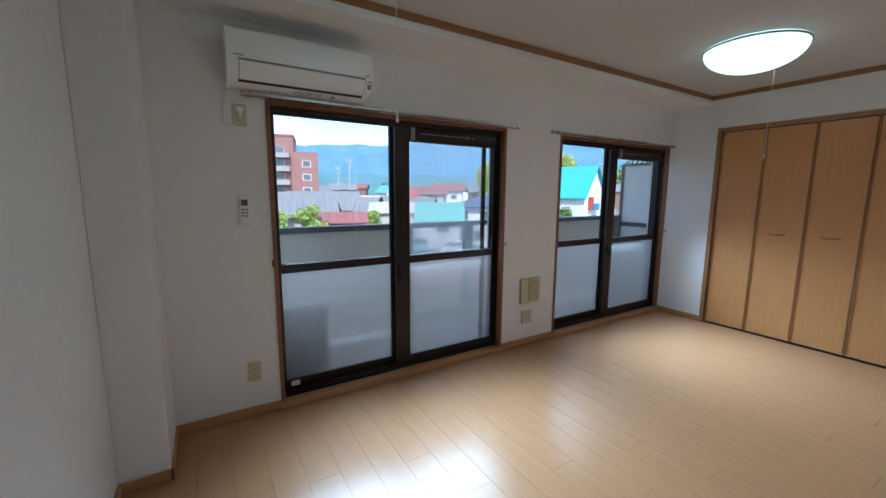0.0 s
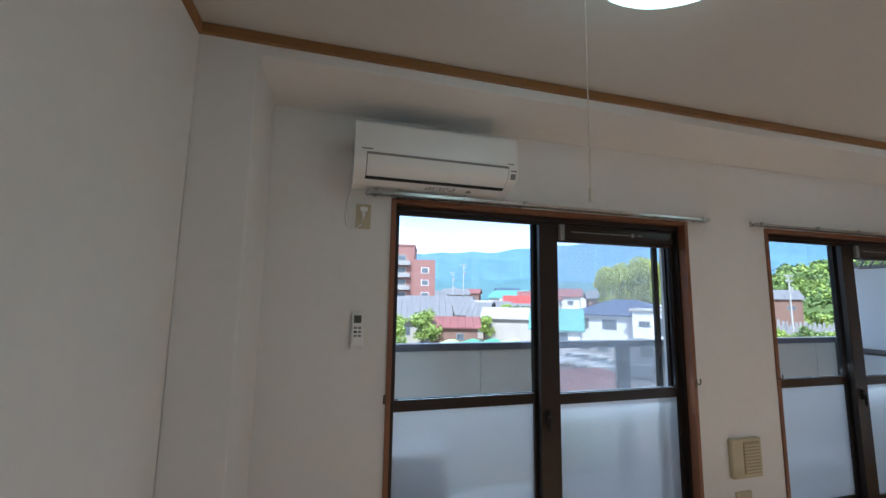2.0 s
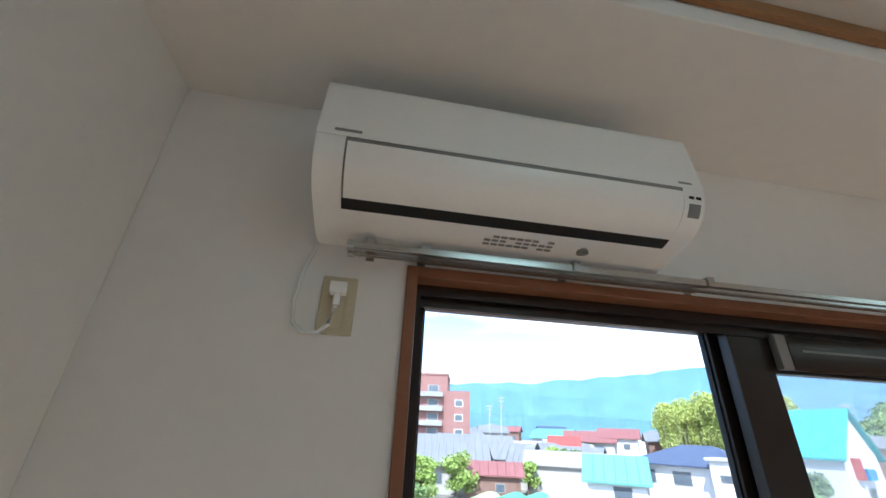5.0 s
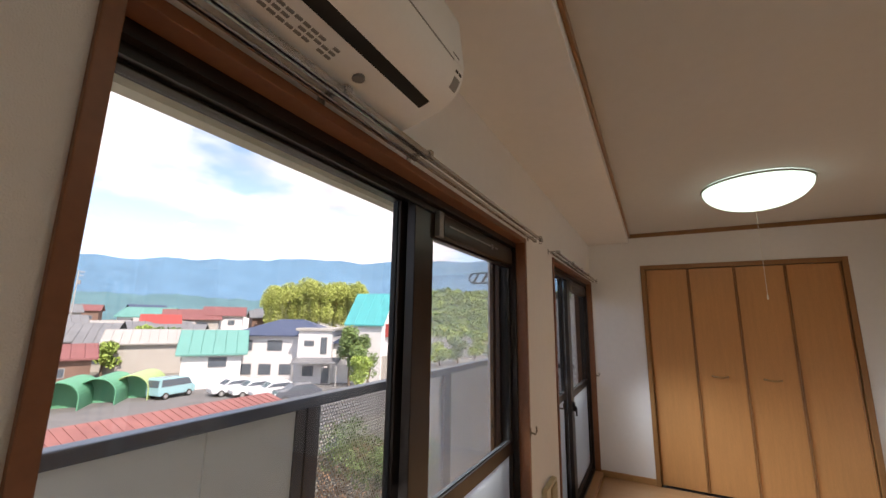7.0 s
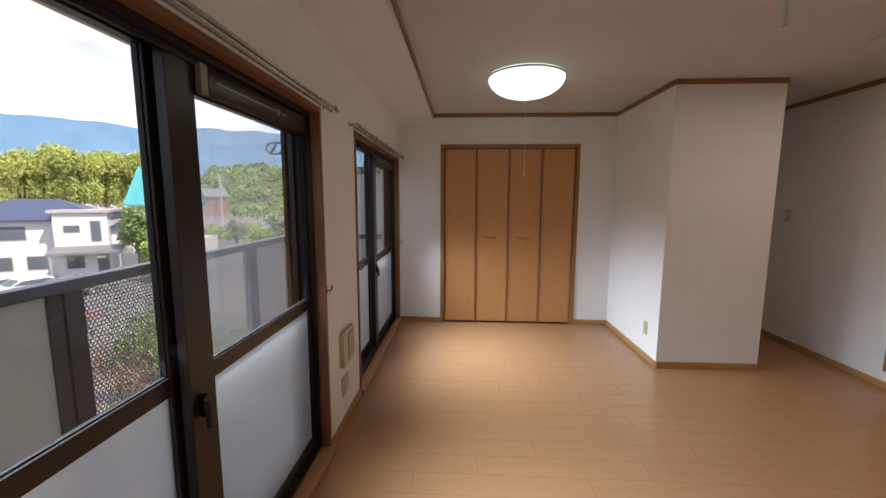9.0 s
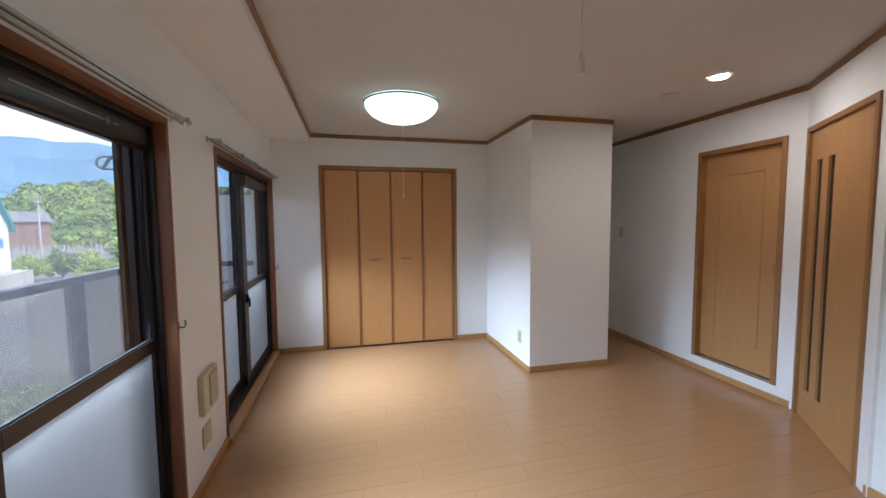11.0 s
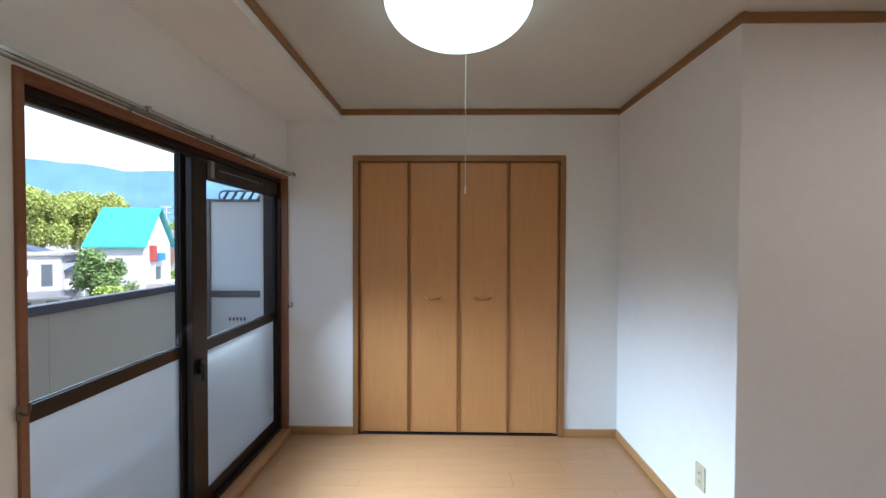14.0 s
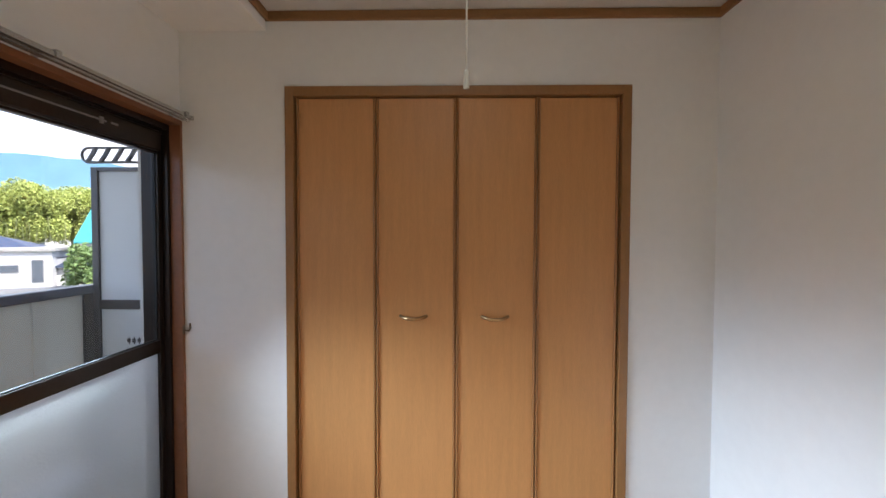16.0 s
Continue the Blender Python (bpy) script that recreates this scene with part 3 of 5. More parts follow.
def glazed_door():
    d = thing("door_2", (DX0, DY0, 0), "light brown door with two tall dark glass strips", "door", kind="structure")
    m = pose(DX0, DY0, 0, 0, 0, dang)

    def p(name, bm, material, parent, label=""):
        bmesh.ops.transform(bm, matrix=m, verts=bm.verts)
        return part(name, bm, material, parent, label)

    s = -1
    p("casing", boxes((0.03, 0.065, -0.012, 0.11, 0, 2.07), bevel=0.002), M_FRAMEW, d)
    p("casing", boxes((0.895, 0.93, -0.012, 0.11, 0, 2.07), bevel=0.002), M_FRAMEW, d)
    p("casing", boxes((0.065, 0.895, -0.011, 0.11, 2.035, 2.07), bevel=0.002), M_FRAMEW, d)
    rows = [(0.068, 0.16), (0.245, 0.34), (0.425, 0.892)]
    leaf = p("door_leaf", boxes(*[(a, b, 0.010, 0.045, 0.01, 2.032) for a, b in rows], (0.16, 0.245, 0.010, 0.045, 0.01, 0.22), (0.16, 0.245, 0.010, 0.045, 1.83, 2.032), (0.34, 0.425, 0.010, 0.045, 0.01, 0.22), (0.34, 0.425, 0.010, 0.045, 1.83, 2.032)), M_ROOMDOOR, d)
    for a, b in ((0.16, 0.245), (0.34, 0.425)):
        p("pane", boxes((a, b, 0.024, 0.030, 0.22, 1.83)), M_DARKGLASS, leaf, "dark glass strip")
    for z in (0.2, 1.78):
        p("hinge", boxes((0.060, 0.075, -0.018, 0.009, z, z + 0.09), bevel=0.003), M_BRASS, leaf)


glazed_door()


# ---------------------------------------------------------------- air conditioner
ac = thing("air_conditioner", (-4.05, -0.11, 1.92), "white wall-mounted air conditioner over the window", "air conditioner")
AX0, AX1 = -4.434, -3.664


def front_curve(u, off=0.0):
    """The rounded lower front, from the upper panel's edge (u = 0) to the underside (u = 1)."""
    a, c, b = Vector((-0.224, 2.046)), Vector((-0.228, 1.964)), Vector((-0.118, 1.944))
    p = a * (1 - u) ** 2 + c * 2 * u * (1 - u) + b * u * u
    d = ((c - a) * (1 - u) + (b - c) * u).normalized()
    q = p + Vector((d.y, -d.x)) * off
    return (q.x, q.y)


def shell(u0, u1, out, inn, n=14):
    us = [u0 + (u1 - u0) * k / n for k in range(n + 1)]
    return [front_curve(u, out) for u in us] + [front_curve(u, inn) for u in reversed(us)]


upper = [(-0.001, 2.195), (-0.182, 2.195), (-0.196, 2.193), (-0.206, 2.187), (-0.211, 2.178), (-0.213, 2.166), (-0.2265, 2.048), (-0.2255, 2.044), (-0.19, 2.044), (-0.001, 2.044)]
lower = [(-0.001, 2.0435), (-0.19, 2.0435)] + [front_curve(k / 18) for k in range(19)] + [(-0.09, 1.936), (-0.06, 1.930), (-0.03, 1.929), (-0.001, 1.932)]
part("body", extrude(lower, "x", AX0, AX1), M_WPLASTIC, ac, smooth=True)
part("front_panel", extrude(upper, "x", AX0, AX1), M_WPLASTIC, ac, "plain white upper panel", smooth=True)
sgn = 1 if front_curve(0.5, 0.01)[1] < front_curve(0.5)[1] else -1
# solid grey strip: the recess's shadow above the flap, put into its colour
part("upper_gap_shade", extrude(shell(0.015, 0.10, sgn * 0.0008, -sgn * 0.003, 4), "x", AX0 + 0.052, AX1 - 0.048), M_GREYP, ac)
part("flap", extrude(shell(0.09, 0.76, sgn * 0.0055, sgn * 0.001), "x", AX0 + 0.056, AX1 - 0.052), M_WPLASTIC, ac, "closed white air flap", smooth=True)
# solid black strip painting the darkness inside the outlet
part("air_slot_shade", extrude(shell(0.76, 0.92, sgn * 0.0012, -sgn * 0.004, 5), "x", AX0 + 0.052, AX1 - 0.048), M_BLACK, ac, "black strip for the shade in the air slot")
for xa, xb in ((AX0 + 0.052, AX0 + 0.0555), (AX1 - 0.0515, AX1 - 0.048)):
    part("flap_edge", extrude(shell(0.09, 0.78, sgn * 0.0014, -sgn * 0.002), "x", xa, xb), M_GREYP, ac)
part("maker_mark", boxes((AX0 + 0.030, AX0 + 0.078, -0.2262, -0.2245, 2.053, 2.059)), M_GREYP, ac)
part("small_mark", boxes((AX1 - 0.055, AX1 - 0.025, -0.2262, -0.2245, 2.052, 2.057)), M_GREYP, ac)
part("indicator", extrude(shell(0.24, 0.44, sgn * 0.001, -sgn * 0.002, 4), "x", AX1 - 0.036, AX1 - 0.010), M_GREYP, ac, "grey receiver window")
for xa in (AX1 - 0.036, AX1 - 0.020):
    part("indicator", extrude(shell(0.13, 0.17, sgn * 0.001, -sgn * 0.002, 2), "x", xa, xa + 0.011), M_BLACK, ac)
for i in range(3):
    for k in range(9):
        if (i * 5 + k * 3) % 7:
            x = AX0 + 0.34 + k * 0.017
            y = -0.112 + i * 0.011
            z = 1.944 - (y + 0.118) * (0.008 / 0.028)
            part("note_text", boxes((x, x + 0.013, y, y + 0.006, z - 0.0026, z + 0.002)), M_GREYP, ac)
part("sensor", lathe([(0.0, 1.934), (0.013, 1.934), (0.013, 1.944), (0.0, 1.944)], AX0 + 0.56, -0.094, 16), M_GREYP, ac)

# its cord, looping down to the socket
pts = [(-4.430, -0.008, 1.945), (-4.440, -0.008, 1.905), (-4.452, -0.008, 1.86), (-4.458, -0.008, 1.80), (-4.452, -0.009, 1.755), (-4.430, -0.011, 1.738), (-4.402, -0.016, 1.738), (-4.383, -0.024, 1.755), (-4.376, -0.030, 1.785), (-4.374, -0.032, 1.82)]
cb = part("power_cable", tube(pts, 0.0042, 8), M_WPLASTIC2, ac, "white power cable", smooth=True)
part("plug", boxes((-4.391, -4.357, -0.040, -0.012, 1.815, 1.838), (-4.381, -4.367, -0.038, -0.022, 1.79, 1.815), bevel=0.003), M_WPLASTIC, cb, "white plug")


def wall_plate(name, m, w, h, holes, label, category, group=""):
    """A plate facing -y in its own frame, with its insert and slots."""
    p = thing(name, (0, 0, 0), label, category, group)
    part("plate", boxes((-w / 2, w / 2, -0.008, -0.0005, -h / 2, h / 2), bevel=0.003), M_PLATE, p)
    part("insert", boxes((-w * 0.2, w * 0.2, -0.0105, -0.007, -h * 0.38, h * 0.38), bevel=0.001), M_PLATE, p)
    for hx, hz in holes:
        part("slot", boxes((hx - 0.006, hx - 0.003, -0.0112, -0.010, hz - 0.005, hz + 0.005), (hx + 0.003, hx + 0.006, -0.0112, -0.010, hz - 0.005, hz + 0.005)), M_BLACK, p)
    p.matrix_basis = m
    return p


wall_plate("power_socket", pose(-4.374, 0, 1.798), 0.07, 0.12, [], "ivory wall socket holding a white plug", "socket")
wall_plate("power_socket", pose(-4.385, 0, 0.285), 0.07, 0.12, [(0, 0.02), (0, -0.02)], "ivory double wall socket by the window", "socket", "wall sockets")
wall_plate("aerial_socket", pose(-2.13, 0, 0.26), 0.12, 0.12, [(0.02, 0.0)], "ivory square aerial socket under the intercom", "socket")
wall_plate("power_socket", pose(-0.95, -2.42, 0.285, 0, 0, 180), 0.07, 0.12, [(0, 0.02), (0, -0.02)], "ivory double wall socket on the wall block", "socket", "wall sockets")
wall_plate("light_switch", pose(-0.39, -4.0, 1.29, 0, 0, 180), 0.07, 0.12, [], "ivory light switch in the passage", "switch")

box_tel = thing("vent_box", (-2.087, 0, 0.48), "cream square wall box with a tan grille", "wall box")
part("body", boxes((-2.222, -2.000, -0.030, -0.0005, 0.400, 0.618), bevel=0.006), M_PLATE, box_tel)
part("grille", boxes((-2.142, -2.018, -0.036, -0.029, 0.424, 0.602), bevel=0.003), M_PLATE_D, box_tel, "tan ribbed grille")
for i in range(9):
    part("rib", boxes((-2.137, -2.023, -0.039, -0.0355, 0.434 + i * 0.018, 0.441 + i * 0.018)), M_PLATE, box_tel)

rem = thing("remote_control", (-4.381, 0, 1.262), "white remote control in a wall holder", "remote control")
part("holder", boxes((-4.412, -4.350, -0.014, -0.0005, 1.182, 1.27), bevel=0.005), M_WPLASTIC, rem, "white holder")
body = part("body", boxes((-4.405, -4.357, -0.026, -0.0145, 1.192, 1.342), bevel=0.005), M_WPLASTIC, rem)
part("display", boxes((-4.398, -4.364, -0.0275, -0.0255, 1.295, 1.330), bevel=0.0005), M_LCD, body, "grey display")
for i in range(3):
    for k in range(2):
        part("button", boxes((-4.397 + k * 0.019, -4.383 + k * 0.019, -0.0285, -0.0255, 1.268 - i * 0.018, 1.278 - i * 0.018), bevel=0.001), M_GREYP if (i, k) != (1, 0) else M_LCD, body)


# ---------------------------------------------------------------- lamps on the ceiling
def ceiling_lamp(cx, cy, cord_x, cord_y, cord_end, label):
    l = thing("ceiling_lamp", (cx, cy, CEIL), label, "ceiling lamp", "round ceiling lamps")
    dome = [(0.292 * math.cos(a), 2.366 - 0.148 * math.sin(a)) for a in [math.pi / 2 * k / 14 for k in range(15)]]
    part("diffuser", lathe(dome, cx, cy), M_DOME, l, "glowing pale green-white glass bowl", smooth=True)
    part("rim", lathe([(0.297, 2.364), (0.300, 2.368), (0.300, 2.374), (0.294, 2.377), (0.286, 2.377), (0.286, 2.366), (0.297, 2.364)], cx, cy), M_GALV, l, "dark metal rim")
    part("base", lathe([(0.0, CEIL - 0.0005), (0.24, CEIL - 0.0005), (0.24, 2.372), (0.0, 2.372)], cx, cy), M_WPLASTIC2, l)
    part("pull_cord", tube([(cord_x, cord_y, 2.30), (cord_x, cord_y, cord_end + 0.03)], 0.0016, 6), M_CORD, l, "thin pull cord")
    part("pull_knob", lathe([(0.001, cord_end + 0.034), (0.004, cord_end + 0.03), (0.006, cord_end), (0.001, cord_end - 0.002)], cord_x, cord_y, 10), M_CORD, l, "small knob")


ceiling_lamp(-1.29, -1.225, -1.04, -1.266, 1.645, "round glass ceiling lamp, lit, in front of the closet")
ceiling_lamp(-3.685, -1.24, -3.935, -1.135, 1.64, "round glass ceiling lamp, lit, near the air conditioner")

dl = thing("downlight", (-2.295, -3.23, CEIL), "recessed round downlight, lit", "downlight")
part("ring", lathe([(0.075, CEIL - 0.0005), (0.073, CEIL - 0.006), (0.055, CEIL - 0.007), (0.052, CEIL - 0.001)], -2.295, -3.23, 28), M_WPLASTIC, dl)
part("face", lathe([(0.0, CEIL - 0.003), (0.054, CEIL - 0.003), (0.054, CEIL - 0.001)], -2.295, -3.23, 28), M_SPOT, dl, "glowing face")
det = thing("smoke_detector", (-1.90, -3.21, CEIL), "flat white round smoke detector", "smoke detector")
part("body", lathe([(0.06, CEIL - 0.0005), (0.06, CEIL - 0.010), (0.05, CEIL - 0.018), (0.02, CEIL - 0.022), (0.0, CEIL - 0.022)], -1.90, -3.21, 24), M_CEIL_DIM, det)


# ---------------------------------------------------------------- balcony
struct("balcony_floor", boxes((-5.4, 2.4, 0.2, 1.16, -0.30, -0.08)), M_CONC, "grey concrete balcony floor", "floor")
struct("balcony_soffit", boxes((-5.4, 2.4, 0.2, 1.13, 2.34, 2.55), (-5.4, 2.4, 1.07, 1.15, 2.292, 2.55)), M_EXT, "cream painted slab of the balcony above", "ceiling")
struct("facade", boxes((-5.4, -5.15, -4.0, 0.2, -6.0, 2.6), (0.9, 8.0, 0.0, 0.2, -6.0, 6.0), (-5.4, 0.9, -0.1, 0.2, -6.0, -0.1), (-5.4, 8.0, -4.0, 0.2, 2.6, 6.0)), M_EXT, "cream rendered outer wall of the apartment block", "wall")

RY0, RY1, RZ = 1.045, 1.095, 1.066
railing = thing("balcony_railing", (-1.5, 1.07, -0.08), "dark metal balcony railing with cream and perforated panels", "railing")
part("top_rail", boxes((-5.3, 2.3, RY0 - 0.012, RY1 + 0.012, RZ - 0.055, RZ), bevel=0.008), M_RAILTOP, railing, "blue-grey cap rail")
for x0, x1 in ((-2.915, -2.855), (-2.845, -2.755), (-2.105, -1.985), (-1.33, -1.20), (0.60, 0.68), (-5.3, -5.24)):
    part("post", boxes((x0, x1, RY0, RY1, -0.08, RZ - 0.056), bevel=0.004), M_RAIL, railing)
for x0, x1 in ((-5.24, -4.36), (-4.355, -3.369), (-3.364, -2.916), (-1.199, -0.70), (-0.695, 0.306), (0.311, 0.599), (0.681, 2.3)):
    part("panel", boxes((x0, x1, RY0 + 0.012, RY0 + 0.03, -0.02, RZ - 0.056), bevel=0.002), M_PANEL, railing, "cream solid panel")


def mesh_panel(x0, x1, z0, z1, y):
    """Perforated sheet: staggered round-ish holes in a thin plate."""
    bm = bmesh.new()
    pitch, r = 0.021, 0.0062
    nx, nz = int((x1 - x0) / pitch), int((z1 - z0) / (pitch * 0.866))
    px, pz = (x1 - x0) / nx, (z1 - z0) / nz
    for i in range(nx):
        for j in range(nz):
            cx = x0 + (i + 0.5 + (0.25 if j % 2 else -0.25)) * px
            cz = z0 + (j + 0.5) * pz
            xa, xb = x0 + (i + (0.25 if j % 2 else -0.25)) * px, x0 + (i + 1 + (0.25 if j % 2 else -0.25)) * px
            o = [(xa, cz - pz / 2), (xb, cz - pz / 2), (xb, cz + pz / 2), (xa, cz + pz / 2)]
            ov = [bm.verts.new((max(x0, min(x1, a)), y, b)) for a, b in o]
            iv = [bm.verts.new((max(x0, min(x1, cx + r * a)), y, cz + r * b)) for a, b in ((-1, -1), (1, -1), (1, 1), (-1, 1))]
            for k in range(4):
                try:
                    bm.faces.new((ov[k], ov[(k + 1) % 4], iv[(k + 1) % 4], iv[k]))
                except ValueError:
                    pass
    return bm


for x0, x1 in ((-2.754, -2.106), (-1.984, -1.331)):
    part("perforated_panel", mesh_panel(x0, x1, 0.05, RZ - 0.06, RY0 + 0.02), M_MESH, railing, "grey perforated sheet")
    part("bottom_rail", boxes((x0, x1, RY0, RY1, -0.02, 0.05), bevel=0.003), M_RAIL, railing)

ptn = thing("balcony_partition", (0.615, 0.6, -0.08), "pale board partition in a dark frame at the balcony's end", "partition")
part("post", boxes((0.595, 0.635, 0.945, 0.985, -0.08, 1.80), bevel=0.003), M_RAIL, ptn)
part("post", boxes((0.595, 0.635, 0.202, 0.235, -0.08, 1.80), bevel=0.003), M_RAIL, ptn)
part("crossbar", boxes((0.596, 0.634, 0.235, 0.945, 0.92, 0.978), bevel=0.003), M_RAIL, ptn)
part("crossbar", boxes((0.596, 0.634, 0.235, 0.945, 1.775, 1.80), bevel=0.003), M_RAIL, ptn)
part("board", boxes((0.61, 0.62, 0.235, 0.945, 0.978, 1.775)), M_PART, ptn)
low = part("board", boxes((0.61, 0.62, 0.235, 0.945, -0.05, 0.92)), M_PART, ptn)
for i in range(5):
    part("notice_mark", boxes((0.607, 0.6095, 0.765 - i * 0.033, 0.785 - i * 0.033, 0.712, 0.735), (0.607, 0.6095, 0.770 - i * 0.033, 0.775 - i * 0.033, 0.70, 0.745)), M_INK, low, "dark printed notice")


def laundry_bracket(x, label):
    """A flat arm with slanting holes for clothes poles, standing out from the wall."""
    a = thing("laundry_bracket", (x, 0.2, 1.77), label, "laundry bracket", "laundry brackets")
    y0, y1, z0, z1 = 0.215, 0.535, 1.735, 1.805
    arc = [(y1 + 0.035 * math.cos(t), (z0 + z1) / 2 + 0.035 * math.sin(t)) for t in [math.pi / 2 - math.pi * k / 8 for k in range(9)]]
    pts = [(y0, z1)] + arc + [(y0, z0)]
    part("arm", tube([(x, p, q) for p, q in pts], 0.0065, 8), M_HOOK, a, smooth=True)
    for k in range(5):
        yy = y0 + 0.045 + k * 0.066
        part("web", tube([(x, yy + 0.02, z0), (x, yy - 0.005, (z0 + z1) / 2), (x, yy - 0.025, z1)], 0.010, 8), M_HOOK, a)
    part("wall_plate", boxes((x - 0.02, x + 0.02, 0.2, 0.216, 1.68, 1.84), bevel=0.003), M_HOOK, a)
    return a


laundry_bracket(0.114, "grey metal clothes-pole bracket on the outer wall by the partition")
laundry_bracket(-1.87, "grey metal clothes-pole bracket on the outer wall between the windows")

ou = thing("outdoor_unit", (-4.15, 0.55, -0.08), "pale air conditioner outdoor unit with a dark grille front", "outdoor unit")
M_OUT = mat("outdoor_unit_steel", (0.62, 0.63, 0.62), 0.5, vary=0.06, scale=6)
M_OUTD = mat("outdoor_unit_grille", (0.030, 0.031, 0.036), 0.6, vary=0.1, scale=10)
part("casing", boxes((-4.56, -3.82, 0.36, 0.64, 0.0, 0.53), bevel=0.008), M_OUT, ou)
part("lid", boxes((-4.57, -3.81, 0.35, 0.65, 0.531, 0.55), bevel=0.006), M_OUT, ou, "pale lid")
part("fin_block", boxes((-4.54, -3.85, 0.345, 0.359, 0.03, 0.51), bevel=0.003), M_OUTD, ou, "dark heat exchanger")
for i in range(14):
    part("fin_guard", boxes((-4.53, -3.86, 0.339, 0.345, 0.05 + i * 0.033, 0.056 + i * 0.033)), M_OUTD, ou)
for x in (-4.50, -3.90):
    part("foot", boxes((x - 0.03, x + 0.03, 0.36, 0.64, -0.08, -0.001), bevel=0.003), M_OUTD, ou)
part("hose", tube([(-4.20, 0.34, 0.20), (-4.19, 0.28, 0.16), (-4.19, 0.27, 0.05), (-4.20, 0.28, -0.06)], 0.028, 12), M_WPLASTIC2, ou, "white insulated pipe", smooth=True)


# ---------------------------------------------------------------- the town below
GZ = -6.0


def P(az, d):
    return (-4.4 + d * math.sin(radians(az)), -0.6 + d * math.cos(radians(az)))


def H(el, d):
    return 1.46 + d * math.tan(radians(el))


M_GROUND = mat("ground_mix", (0.20, 0.19, 0.16), 0.95, vary=0.5, scale=0.08)
M_ASPH = mat("asphalt", (0.16, 0.155, 0.15), 0.95, vary=0.25, scale=0.5)
M_WHITEW = mat("white_render", (0.66, 0.65, 0.64), 0.85, vary=0.08, scale=0.6)
M_CREAMW = mat("cream_render", (0.40, 0.375, 0.335), 0.85, vary=0.1, scale=0.6)
M_GREYW = mat("grey_boards", (0.30, 0.295, 0.285), 0.85, vary=0.15, scale=0.6)
M_BROWNW = mat("brown_boards", (0.20, 0.12, 0.09), 0.85, vary=0.2, scale=0.8)
M_NAVY = mat("navy_tiles", (0.055, 0.075, 0.13), 0.5, vary=0.2, scale=1.0, bump=0.5, bscale=3)
M_TEAL = mat("teal_metal_roof", (0.05, 0.33, 0.34), 0.55, vary=0.22, scale=1.2, bump=0.3, bscale=4)
M_TEALP = mat("pale_teal_roof", (0.11, 0.29, 0.255), 0.55, vary=0.12, scale=0.8)
M_REDROOF = mat("red_metal_roof", (0.22, 0.085, 0.08), 0.6, vary=0.25, scale=1.0)
M_RUST = mat("rusty_roof", (0.28, 0.115, 0.10), 0.7, vary=0.3, scale=0.8)
M_TILE = mat("grey_roof_tiles", (0.17, 0.175, 0.18), 0.6, vary=0.25, scale=1.0, bump=0.4, bscale=3)
M_PALEROOF = mat("pale_slate_roof", (0.36, 0.345, 0.32), 0.8, vary=0.15, scale=0.8)
M_BRICKB = mat("brick_tile_wall", (0.27, 0.135, 0.115), 0.8, vary=0.2, scale=1.5)
M_PANE = mat("far_window", (0.10, 0.12, 0.14), 0.15, vary=0.2, scale=0.5)
M_CARW = mat("white_car_paint", (0.75, 0.76, 0.77), 0.25, coat=0.6, vary=0.02)
M_CARD = mat("grey_car_paint", (0.10, 0.11, 0.13), 0.25, coat=0.6, vary=0.02)
M_CARB = mat("pale_blue_car_paint", (0.33, 0.56, 0.58), 0.25, coat=0.6, vary=0.02)
M_TYRE = mat("tyre", (0.02, 0.02, 0.02), 0.8)
M_LEAF = mat("tree_leaves", (0.15, 0.23, 0.07), 0.7, vary=0.45, scale=0.8)
M_LEAFB = mat("bamboo_leaves", (0.36, 0.41, 0.10), 0.7, vary=0.35, scale=0.35)
M_LEAFL = mat("light_leaves", (0.28, 0.38, 0.08), 0.7, vary=0.4, scale=0.6)
M_BARK = mat("bark", (0.14, 0.10, 0.07), 0.9, vary=0.2, scale=4)
M_CULM = mat("bamboo_stems", (0.20, 0.21, 0.09), 0.6, vary=0.25, scale=1)
M_GREENT = mat("green_tarp", (0.10, 0.33, 0.19), 0.6, vary=0.12, scale=0.8)
M_LIMET = mat("lime_tarp", (0.38, 0.50, 0.22), 0.6, vary=0.12, scale=0.8)
M_POLE = mat("concrete_pole", (0.40, 0.40, 0.38), 0.9, vary=0.1)
M_STONE = mat("grave_stone", (0.24, 0.24, 0.235), 0.7, vary=0.3, scale=1.2, rand=0.5)
M_HILL = mat("hill_woods", (0.085, 0.135, 0.032), 0.95, vary=0.6, scale=0.12)
# distance haze over the woods is put into these two blue base colours
M_FAR_HAZE = mat("far_mountains_hazed", (0.105, 0.20, 0.29), 1.0, vary=0.22, scale=0.006, spec=0.0)
M_FAR2_HAZE = mat("near_ridge_woods_hazed", (0.10, 0.19, 0.21), 1.0, vary=0.25, scale=0.012, spec=0.0)
M_REDP = mat("red_paint", (0.36, 0.06, 0.05), 0.6)
M_BLUEP = mat("blue_sheet", (0.04, 0.22, 0.48), 0.6)

bm = bmesh.new()
bmesh.ops.create_grid(bm, x_segments=30, y_segments=30, size=3500)
for v in bm.verts:
    v.co = Vector((v.co.x, v.co.y + 3400, GZ))
struct("ground", bm, M_GROUND, "built-up ground of the valley, earth and weeds", "ground")
bm = boxes((-30, 45, 20, 43, GZ, GZ + 0.02))
struct("pavement", bm, M_ASPH, "grey asphalt parking yard below the houses", "parking lot")


